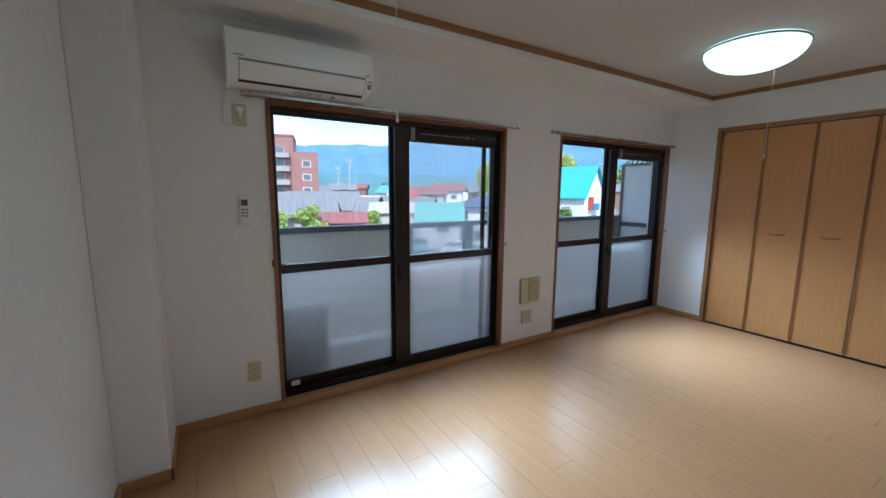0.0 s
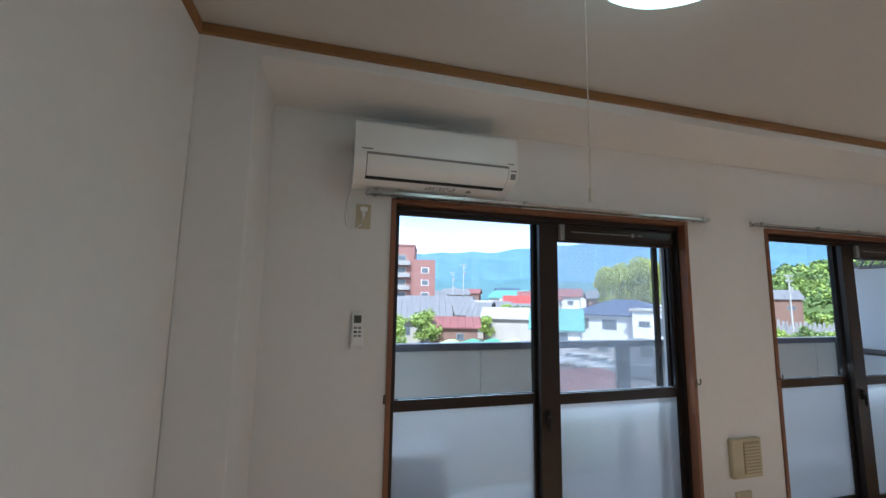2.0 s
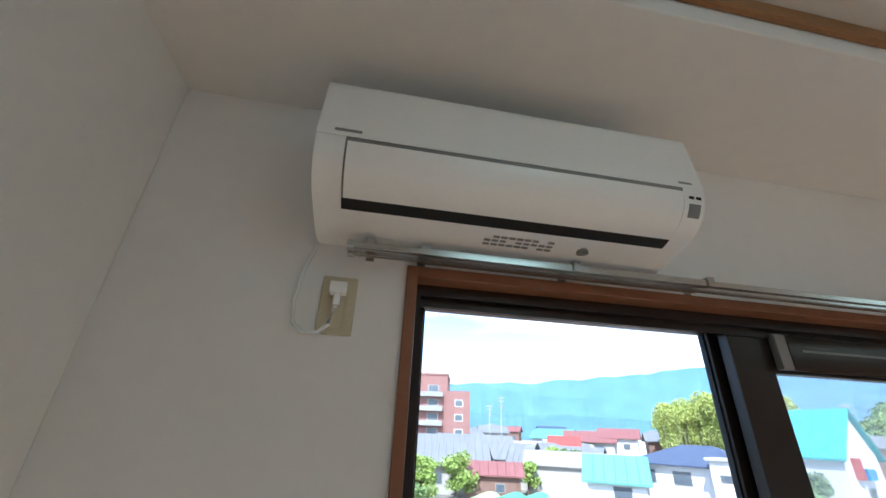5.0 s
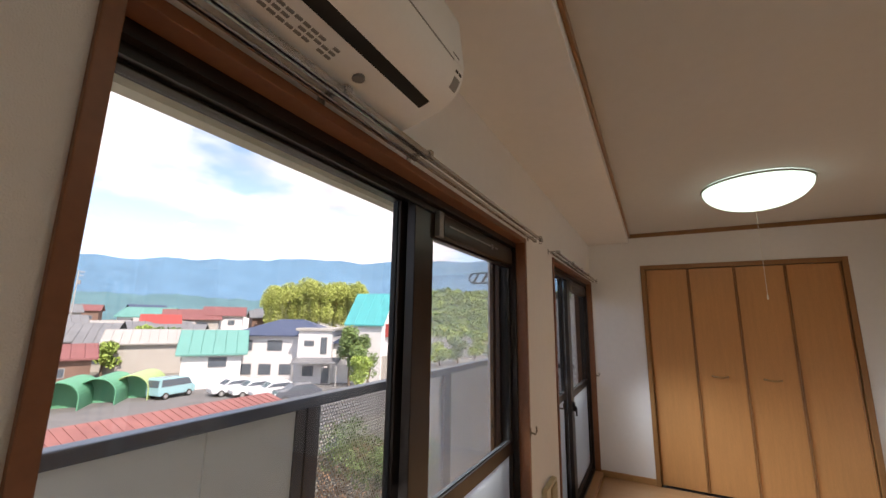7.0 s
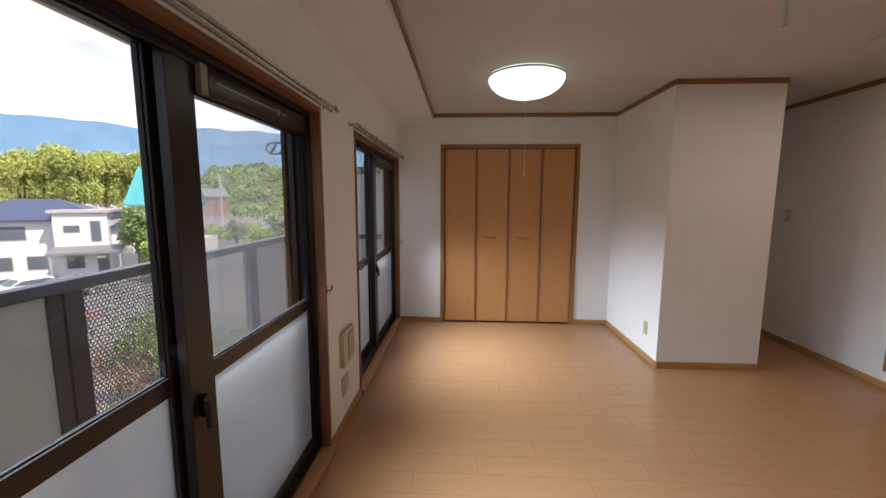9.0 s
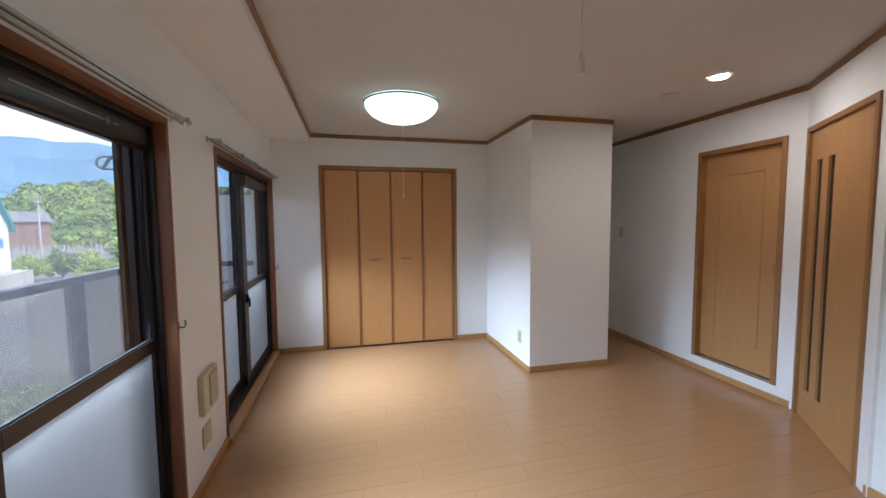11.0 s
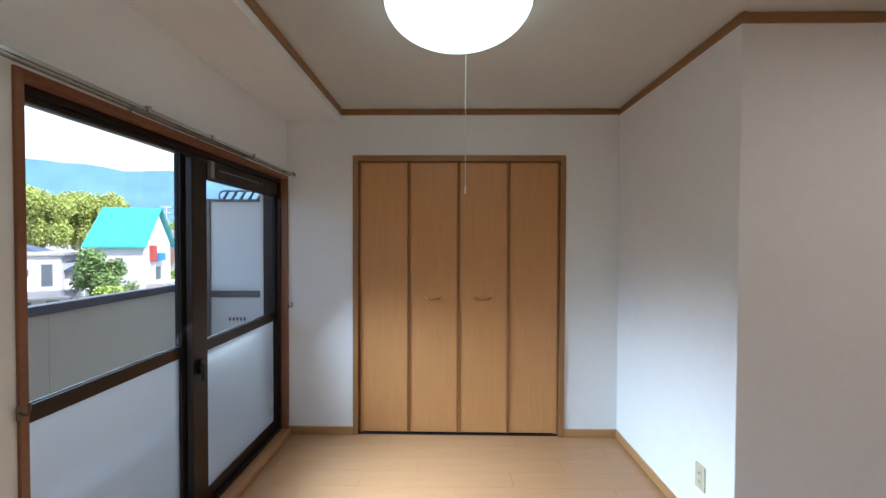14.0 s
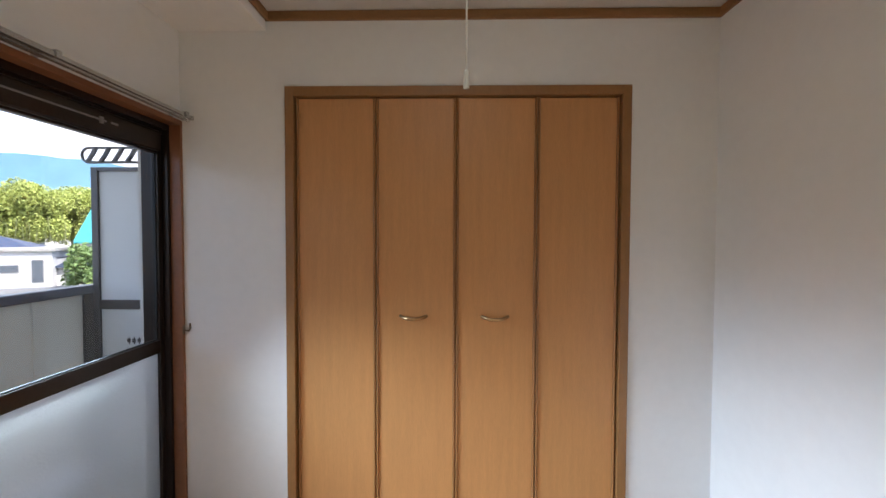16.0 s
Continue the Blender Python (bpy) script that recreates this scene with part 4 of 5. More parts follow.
def ridge(name, dist, el_of, material, label, step=1.0, thick=600):
    """A mountain range: its height varies with the direction."""
    bm = bmesh.new()
    rows = []
    n = int(200 / step)
    for i in range(n + 1):
        az = -75 + i * step
        el = el_of(az)
        d = dist * (1 + 0.05 * noise.noise(Vector((az * 0.06, 3.1, dist))))
        col = []
        for k in range(9):
            u = k / 8
            dd = d - thick * (1 - u)
            wob = 0.0 if k in (0, 8) else 0.16 * noise.noise(Vector((az * 0.20, u * 3.0, dist * 0.01)))
            z = GZ - 2 + (H(el, d) - GZ) * max(0.0, u ** 1.3 + wob * (1 - u))
            x, y = P(az, dd)
            col.append(bm.verts.new((x, y, z)))
        rows.append(col)
    for a, b in zip(rows, rows[1:]):
        for k in range(8):
            bm.faces.new((a[k], b[k], b[k + 1], a[k + 1]))
    bmesh.ops.recalc_face_normals(bm, faces=bm.faces)
    return struct(name, bm, material, label, "mountain")


def el_far(az):
    base = 6.0 + 2.4 * min(1, max(0, (az - 8) / 40)) + 0.6 * max(0, min(1, (az - 50) / 30))
    return base + 0.55 * noise.noise(Vector((az * 0.11, 0.0, 5.0))) + 0.35 * noise.noise(Vector((az * 0.33, 4.0, 1.0))) + 0.12 * noise.noise(Vector((az * 1.1, 2.0, 8.0)))


ridge("backdrop_mountains", 3300, el_far, M_FAR_HAZE, "wooded mountain range with blue haze in its colour", 0.8, 900)
ridge("backdrop_foothills", 1500, lambda az: 2.6 + 0.9 * noise.noise(Vector((az * 0.13, 9.0, 2.0))) + 0.3 * noise.noise(Vector((az * 0.6, 1.0, 2.0))), M_FAR2_HAZE, "wooded foothills with blue-green haze in their colour", 0.8, 500)


def oriented(bm, m):
    bmesh.ops.transform(bm, matrix=m, verts=bm.verts)
    return bm


def house(name, at, turn, w, d, h, roof_h, wall_m, roof_m, label, wins=(), kind="gable", over=0.5, group="town houses", cat="house", extra=None):
    """A house: w along its front (own x), d deep (own +y), walls h high, roof over it. wins: rows of (side, u, z, width, height)."""
    m = pose(at[0], at[1], at[2] if len(at) > 2 else GZ, 0, 0, turn)
    ob = thing(name, (at[0], at[1], at[2] if len(at) > 2 else GZ), label, cat, group)
    if kind == "gable_x":
        wall = extrude([(-0.0, 0.0), (d, 0.0), (d, h), (d / 2, h + roof_h), (0.0, h)], "x", 0, w)
    elif kind == "gable":
        wall = extrude([(0.0, 0.0), (w, 0.0), (w, h), (w / 2, h + roof_h), (0.0, h)], "y", 0, d)
    else:
        wall = boxes((0, w, 0, d, 0, h))
    part("wall", oriented(wall, m), wall_m, ob)
    t = 0.18
    if kind == "gable_x":
        s = roof_h / (d / 2)
        pr = [(-over, h - over * s), (d / 2, h + roof_h), (d + over, h - over * s), (d + over, h - over * s + t), (d / 2, h + roof_h + t), (-over, h - over * s + t)]
        roof = extrude(pr, "x", -over, w + over)
    elif kind == "gable":
        s = roof_h / (w / 2)
        pr = [(-over, h - over * s), (w / 2, h + roof_h), (w + over, h - over * s), (w + over, h - over * s + t), (w / 2, h + roof_h + t), (-over, h - over * s + t)]
        roof = extrude(pr, "y", -over, d + over)
    elif kind == "hip":
        roof = bmesh.new()
        r = min(w, d) / 2
        lo = [roof.verts.new(p) for p in ((-over, -over, h), (w + over, -over, h), (w + over, d + over, h), (-over, d + over, h))]
        lo2 = [roof.verts.new((v.co.x, v.co.y, h - 0.15)) for v in lo]
        if w >= d:
            top = [roof.verts.new((r, d / 2, h + roof_h)), roof.verts.new((w - r, d / 2, h + roof_h))]
            roof.faces.new((lo[0], lo[1], top[1], top[0]))
            roof.faces.new((lo[1], lo[2], top[1]))
            roof.faces.new((lo[2], lo[3], top[0], top[1]))
            roof.faces.new((lo[3], lo[0], top[0]))
        else:
            top = [roof.verts.new((w / 2, r, h + roof_h)), roof.verts.new((w / 2, d - r, h + roof_h))]
            roof.faces.new((lo[0], lo[1], top[0]))
            roof.faces.new((lo[1], lo[2], top[1], top[0]))
            roof.faces.new((lo[2], lo[3], top[1]))
            roof.faces.new((lo[3], lo[0], top[0], top[1]))
        for k in range(4):
            roof.faces.new((lo[k], lo2[k], lo2[(k + 1) % 4], lo[(k + 1) % 4]))
        roof.faces.new(lo2)
        bmesh.ops.recalc_face_normals(roof, faces=roof.faces)
    else:
        roof = boxes((-over * 0.5, w + over * 0.5, -over * 0.5, d + over * 0.5, h, h + 0.25), bevel=0.03)
    rf = part("roof", oriented(roof, m), roof_m, ob)
    if kind in ("gable_x",):
        # standing seams or tile courses, as raised battens down the slope
        n = max(4, int(w / 0.9))
        bmx = bmesh.new()
        for i in range(n + 1):
            x = -over + (w + 2 * over) * i / n
            for sgn in (-1, 1):
                a = Vector((x, -over if sgn < 0 else d + over, h - over * roof_h / (d / 2) + t + 0.02))
                b = Vector((x, d / 2, h + roof_h + t + 0.02))
                vs = [bmx.verts.new(p) for p in (a + Vector((-0.04, 0, 0)), a + Vector((0.04, 0, 0)), b + Vector((0.04, 0, 0)), b + Vector((-0.04, 0, 0)), a + Vector((0, 0, 0.07)), b + Vector((0, 0, 0.07)))]
                bmx.faces.new((vs[0], vs[4], vs[5], vs[3]))
                bmx.faces.new((vs[1], vs[2], vs[5], vs[4]))
        part("roof_seams", oriented(bmx, m), roof_m, rf)
    for side, u, z, ww, wh in wins:
        if side == "f":
            fr, gl = (u, u + ww, -0.05, 0.0, z, z + wh), (u + 0.07, u + ww - 0.07, -0.065, -0.051, z + 0.07, z + wh - 0.07)
        elif side == "l":
            fr, gl = (-0.05, 0.0, u, u + ww, z, z + wh), (-0.065, -0.051, u + 0.07, u + ww - 0.07, z + 0.07, z + wh - 0.07)
        else:
            fr, gl = (w, w + 0.05, u, u + ww, z, z + wh), (w + 0.051, w + 0.065, u + 0.07, u + ww - 0.07, z + 0.07, z + wh - 0.07)
        wd = part("window", oriented(boxes(fr), m), M_GREYW, ob)
        part("pane", oriented(boxes(gl), m), M_PANE, wd)
    if extra:
        extra(ob, m)
    return ob


def facing(az):
    """The turn that makes a front face back along a direction from the balcony."""
    return -az


def leaf_cloud(blobs, n, size, seed):
    """A crown: many small leaf blades scattered near the skins of several uneven clumps."""
    rng = np.random.default_rng(seed)
    verts, faces = [], []
    total = sum(b[3] * b[4] for b in blobs)
    for bx_, by_, bz_, r, rz in blobs:
        k = int(n * r * rz / total)
        for _ in range(k):
            v = rng.normal(size=3)
            v /= np.linalg.norm(v)
            rad = rng.uniform(0.05, 1.15) ** 0.5
            c = np.array([bx_, by_, bz_]) + v * rad * np.array([r, r, rz])
            a = rng.normal(size=3)
            a /= np.linalg.norm(a)
            b = np.cross(a, rng.normal(size=3))
            b /= np.linalg.norm(b)
            s = size * rng.uniform(0.6, 1.4)
            i = len(verts)
            verts += [tuple(c - a * s), tuple(c + b * s * 0.45), tuple(c + a * s), tuple(c - b * s * 0.45)]
            faces.append((i, i + 1, i + 2, i + 3))
    return verts, faces


def leaves(name, blobs, n, size, material, parent, seed):
    v, f = leaf_cloud(blobs, n, size, seed)
    me = bpy.data.meshes.new(name)
    me.from_pydata(v, [], f)
    me.materials.append(material)
    ob = new(name, me)
    ob.parent = parent
    ob.matrix_parent_inverse = parent.matrix_basis.inverted()
    return ob


def tree(at, h, r, material, label, seed, n=2600, size=0.22, lean=0.0):
    rng = random.Random(seed)
    t = thing("tree", (at[0], at[1], GZ), label, "tree", "trees")
    x, y = at
    pts = [(x + lean * u, y + 0.2 * math.sin(u * 4), GZ + h * 0.75 * u) for u in (0, 0.25, 0.5, 0.75, 1)]
    bm = tube(pts, 0.16, 7)
    for v in bm.verts:
        k = 1 - 0.7 * (v.co.z - GZ) / (h * 0.75)
        u = (v.co.z - GZ) / (h * 0.75)
        v.co.x = x + lean * u + (v.co.x - x - lean * u) * k
        v.co.y = y + (v.co.y - y) * k
    part("trunk", bm, M_BARK, t)
    blobs = []
    for i in range(11):
        a = rng.uniform(0, 6.28)
        q = rng.uniform(0.1, 0.75) * r
        z = GZ + h * rng.uniform(0.32, 0.92)
        k = 1.0 - 0.55 * max(0, (z - GZ) / h - 0.55)
        bx_, by_ = x + lean * 0.6 + q * math.cos(a) * k, y + q * math.sin(a) * k
        blobs.append((bx_, by_, z, r * rng.uniform(0.28, 0.5), r * rng.uniform(0.22, 0.4)))
        if i < 7:
            z0 = GZ + h * rng.uniform(0.2, 0.45)
            part("limb", tube([(x + lean * 0.3, y, z0), ((x + bx_) / 2, (y + by_) / 2, (z0 + z) / 2 + 0.2), (bx_, by_, z)], 0.05, 5), M_BARK, t)
    leaves("crown", blobs, n, size, material, t, seed)
    return t


# the white house with the dark blue roof
def white_extra(ob, m):
    part("annex", oriented(boxes((8.3, 12.2, -1.8, 6.0, 0, 6.1), bevel=0.05), m), M_WHITEW, ob)
    part("annex_roof", oriented(boxes((8.0, 12.5, -2.1, 6.2, 6.1, 6.4), bevel=0.05), m), M_PALEROOF, ob)
    part("wing", oriented(boxes((12.2, 15.2, -0.5, 5.0, 0, 4.6)), m), M_WHITEW, ob)
    part("wing_roof", oriented(extrude([(12.0, 4.6), (15.6, 4.6), (13.8, 5.8)], "y", -1.0, 5.2), m), M_NAVY, ob)
    part("porch_roof", oriented(extrude([(-4.0, 2.5), (-1.7, 2.9), (-1.7, 3.05), (-4.0, 2.65)], "x", 8.2, 13.4), m), M_TILE, ob, "grey tiled porch roof")
    for x in (8.4, 13.2):
        part("porch_post", oriented(boxes((x, x + 0.14, -3.9, -3.76, 0, 2.52)), m), M_GREYW, ob)
    for x, z, w_, h_ in ((9.0, 4.3, 1.2, 0.7), (10.9, 3.4, 0.8, 2.0), (12.7, 4.2 - 0.8, 1.4, 0.8), (9.0, 0.9, 1.3, 1.2), (11.2, 0.1, 0.9, 2.0)):
        y = -1.8 if x < 12.2 else -0.5
        wd = part("window", oriented(boxes((x, x + w_, y - 0.05, y, z, z + h_)), m), M_GREYW, ob)
        part("pane", oriented(boxes((x + 0.07, x + w_ - 0.07, y - 0.065, y - 0.051, z + 0.07, z + h_ - 0.07)), m), M_PANE, wd)


ax, ay = P(33.9, 54.5)
bx, by = P(46.5, 51.0)
turn_w = math.degrees(math.atan2(by - ay, bx - ax))
house("house", (ax, ay), turn_w, 11.6, 8.5, 5.5, 1.9, M_WHITEW, M_NAVY, "white two-storey house with a dark blue hipped roof", [("f", 0.7, 3.6, 1.8, 1.3), ("f", 4.2, 3.6, 1.8, 1.3), ("f", 1.0, 0.8, 1.6, 1.3), ("f", 3.4, 0.8, 1.5, 1.3), ("f", 5.8, 0.8, 1.5, 1.3), ("l", 2.0, 3.5, 1.6, 1.2)], "hip", 0.6, extra=white_extra)

# teal-roofed cottage in front of it
house("house", P(28.8, 50), -34, 5.6, 5.0, 3.9, 2.0, M_WHITEW, M_TEALP, "white cottage with a pale teal metal roof", [("f", 2.4, 2.2, 1.8, 1.1), ("r", 1.6, 1.2, 1.0, 1.8)], "gable_x", 0.55)

# tall steep house with the bright teal roof
def tall_extra(ob, m):
    w_ = 4.4
    part("chimney", oriented(boxes((w_, w_ + 0.45, 1.2, 1.9, 5.4, 7.0), bevel=0.05), m), M_REDP, ob, "red chimney box")
    part("awning", oriented(boxes((w_, w_ + 0.5, 2.2, 3.6, 5.4, 6.2)), m), M_BLUEP, ob, "blue sheet")
    part("lean_to", oriented(boxes((w_, w_ + 1.6, 0.4, 5.6, 0, 3.2)), m), M_CREAMW, ob)


house("house", (*P(48.4, 50.5), GZ), -75, 4.4, 6.0, 7.2, 3.5, M_WHITEW, M_TEAL, "white house with a steep bright teal metal roof", [("r", 2.4, 3.4, 1.2, 1.4), ("f", 1.4, 4.2, 1.4, 1.3)], "gable_x", 0.4, extra=tall_extra)

# long grey workshop
house("workshop", P(21.5, 66), -27, 17.0, 8.0, 4.0, 1.5, M_CREAMW, M_PALEROOF, "long low workshop with a pale slate roof", [("f", 8.2, 1.6, 2.2, 1.3), ("f", 13.5, 1.2, 1.8, 1.4)], "gable_x", 0.5, cat="workshop")
# shed with a striped red roof
house("shed", P(13.8, 58), -17, 7.0, 5.0, 3.0, 1.2, M_BROWNW, M_REDROOF, "brown shed with a red ribbed metal roof", [("f", 3.8, 1.0, 1.2, 1.0)], "gable_x", 0.5, cat="shed")
house("house", P(8.0, 62), -12, 9.0, 8.0, 3.9, 2.2, M_CREAMW, M_TILE, "old house with a grey tiled roof", [("f", 1.0, 1.2, 2.0, 1.4), ("f", 5.0, 1.2, 2.0, 1.4)], "gable_x", 0.8)
house("house", P(3.0, 70), -6, 10.0, 8.0, 5.0, 2.2, M_CREAMW, M_TILE, "house with a grey tiled roof behind trees", [("f", 1.0, 1.2, 2.0, 1.4)], "gable_x", 0.8)
house("house", P(10.5, 80), -10, 13.0, 8.0, 4.8, 2.6, M_GREYW, M_TILE, "long old house with a grey tiled roof", [("f", 2.0, 1.2, 2.0, 1.4), ("f", 7.0, 1.2, 2.0, 1.4)], "gable_x", 0.8)
house("house", P(26.6, 112), -28, 11.0, 8.0, 7.2, 2.0, M_CREAMW, M_REDROOF, "house with a red metal roof", [("f", 1.5, 5.0, 2.2, 1.3), ("f", 6.5, 5.0, 2.2, 1.3)], "gable_x", 0.7)
house("house", P(30.6, 114), -36, 8.5, 8.0, 8.2, 1.9, M_WHITEW, M_REDROOF, "two-storey house with a red roof", [("f", 1.2, 5.6, 2.2, 1.3), ("f", 5.2, 5.6, 1.6, 1.3), ("r", 2.0, 5.6, 1.4, 1.4)], "gable_x", 0.7)
house("house", P(24.6, 100), -24, 6.0, 6.0, 5.8, 2.0, M_WHITEW, M_REDP, "small white house with a bright red roof", [("f", 2.0, 1.5, 1.6, 1.3)], "gable_x", 0.6)
house("house", P(36.0, 125), -30, 9.0, 8.0, 7.8, 1.8, M_BROWNW, M_TILE, "brown house with a grey tiled roof", [("f", 1.5, 3.2, 2.0, 1.3), ("f", 5.0, 3.2, 2.0, 1.3)], "gable_x", 0.7)
for i in range(34):
    az = -22 + (i * 37 % 80) + random.uniform(-1, 1)
    d = 100 + (i * 53 % 150)
    if 20 < az < 47 and d < 135:
        d += 70
    w_, d_ = random.uniform(8, 14), random.uniform(7, 9)
    wm = (M_WHITEW, M_CREAMW, M_GREYW, M_BROWNW)[i % 4]
    rm = (M_TILE, M_TILE, M_PALEROOF, M_TILE, M_NAVY, M_TEALP, M_REDROOF)[i % 7]
    house("house", P(az, d), -az + random.uniform(-40, 40), w_, d_, random.uniform(3.6, 6.2) + (d - 80) * 0.035, random.uniform(1.6, 2.4), wm, rm, {0: "distant house with a tiled roof", 1: "distant plain town house among roofs"}[i % 2], [("f", 1.2, 3.2 + (d - 80) * 0.03, 2.0, 1.3), ("f", w_ - 3.5, 3.2 + (d - 80) * 0.03, 2.0, 1.3)], ("gable_x", "gable_x", "hip")[i % 3], 0.6)


for i in range(18):
    az = -6 + (i * 29 % 33) + random.uniform(-0.8, 0.8)
    d = 70 + (i * 17 % 42)
    w_ = random.uniform(6.5, 11)
    house("house", P(az, d), -az + random.uniform(-25, 25), w_, random.uniform(6, 8), random.uniform(3.0, 4.2) + (d - 70) * 0.04, random.uniform(1.5, 2.2), (M_GREYW, M_CREAMW, M_BROWNW)[i % 3], (M_TILE, M_TILE, M_PALEROOF)[i % 3], "low old house with a grey tiled roof", [("f", 1.0, 1.0, 1.8, 1.3), ("f", w_ - 3.0, 1.0, 1.8, 1.3)], "gable_x", 0.7)
    if i % 2 == 0:
        tree(P(az + 2.2, d - 7), random.uniform(3.6, 5.2), random.uniform(1.6, 2.6), (M_LEAF, M_LEAFL)[i // 2 % 2], "leafy tree between the old houses", 100 + i, 1300, 0.26)


def brick_block():
    x, y = P(4.5, 92)
    m = pose(x, y, GZ, 0, 0, -14)
    b = thing("apartment_building", (x, y, GZ), "red-brown brick apartment building with a stepped roofline", "building")
    part("wall", oriented(boxes((0, 10.5, 0, 12, 0, 19.3)), m), M_BRICKB, b)
    part("wing", oriented(boxes((10.5, 15.5, -0.6, 11, 0, 16.0)), m), M_BRICKB, b)
    part("parapet", oriented(boxes((-0.15, 10.65, -0.15, 12.15, 19.3, 19.7)), m), M_BRICKB, b)
    for f in range(6):
        z = 1.2 + f * 2.9
        for u, w_ in ((1.0, 2.6), (6.2, 2.4)):
            wd = part("window", oriented(boxes((u, u + w_, -0.06, 0.0, z, z + 1.5)), m), M_CREAMW, b)
            part("pane", oriented(boxes((u + 0.15, u + w_ - 0.15, -0.08, -0.061, z + 0.12, z + 1.38)), m), M_PANE, wd)
        part("balcony", oriented(boxes((4.2, 9.6, -1.3, -0.061, z - 1.0, z - 0.05)), m), M_GREYW, b)
        if f < 5:
            wd = part("window", oriented(boxes((12.2, 14.0, -0.66, -0.6, z, z + 1.4)), m), M_WHITEW, b)
            part("pane", oriented(boxes((12.35, 13.85, -0.68, -0.661, z + 0.12, z + 1.28)), m), M_PANE, wd)
    for k in range(8):
        part("roof_rail", oriented(boxes((10.8 + k * 0.6, 10.86 + k * 0.6, -0.4, -0.34, 16.0, 17.0)), m), M_GREYW, b)


brick_block()

# low building with a rusty red roof right below
m = pose(*P(13, 26.5), GZ, 0, 0, -2)
rb = thing("low_building", (*P(13, 26.5), GZ), "low long building with a weathered red metal roof", "building")
part("wall", oriented(boxes((-16, 13.2, -5.6, 2.4, 0, 1.25)), m), M_CREAMW, rb)
rbm = extrude([(-6.2, 1.2), (-1.0, 2.2), (3.0, 1.35), (3.0, 1.47), (-1.0, 2.35), (-6.2, 1.33)], "x", -16.5, 13.6)
rr = part("roof", oriented(rbm, m), M_RUST, rb)
bmx = bmesh.new()
for i in range(66):
    x = -16.4 + i * 0.455
    box(bmx, x - 0.018, x + 0.018, -0.03, 0.03, 0, 0.035)
    for v in list(bmx.verts)[-8:]:
        yy = -6.1 if v.co.y < 0 else -1.1
        zz = 1.335 + (yy + 6.2) * (2.35 - 1.33) / 5.2
        v.co = Vector((v.co.x, yy, zz + v.co.z))
part("roof_ribs", oriented(bmx, m), M_RUST, rr)


def carport(az, d, m_tarp, label):
    x, y = P(az, d)
    m = pose(x, y, GZ, 0, 0, -az - 18)
    c = thing("arched_shelter", (x, y, GZ), label, "shelter", "arched shelters")
    prof = [(1.45 * math.cos(t), 0.9 + 1.35 * math.sin(t)) for t in [math.pi * k / 14 for k in range(15)]]
    pr = [(1.45, 0.0)] + prof + [(-1.45, 0.0)] + [(-1.38, 0.0)] + [(1.38 * math.cos(t), 0.9 + 1.28 * math.sin(t)) for t in [math.pi - math.pi * k / 14 for k in range(15)]] + [(1.38, 0.0)]
    part("cover", oriented(extrude(pr, "y", 0, 5.0), m), m_tarp, c)
    part("back_sheet", oriented(extrude([(1.37, 0.0)] + [(1.37 * math.cos(t), 0.9 + 1.27 * math.sin(t)) for t in [math.pi * k / 10 for k in range(11)]] + [(-1.37, 0.0)], "y", 1.6, 1.65), m), M_GREENT, c)


for i, (az, d) in enumerate(((15.2, 43), (18.4, 44), (21.4, 45), (24.3, 46))):
    carport(az, d, (M_LIMET, M_LIMET, M_GREENT, M_GREENT)[(i + 1) % 4], "arched vehicle shelter with a green tarpaulin cover")


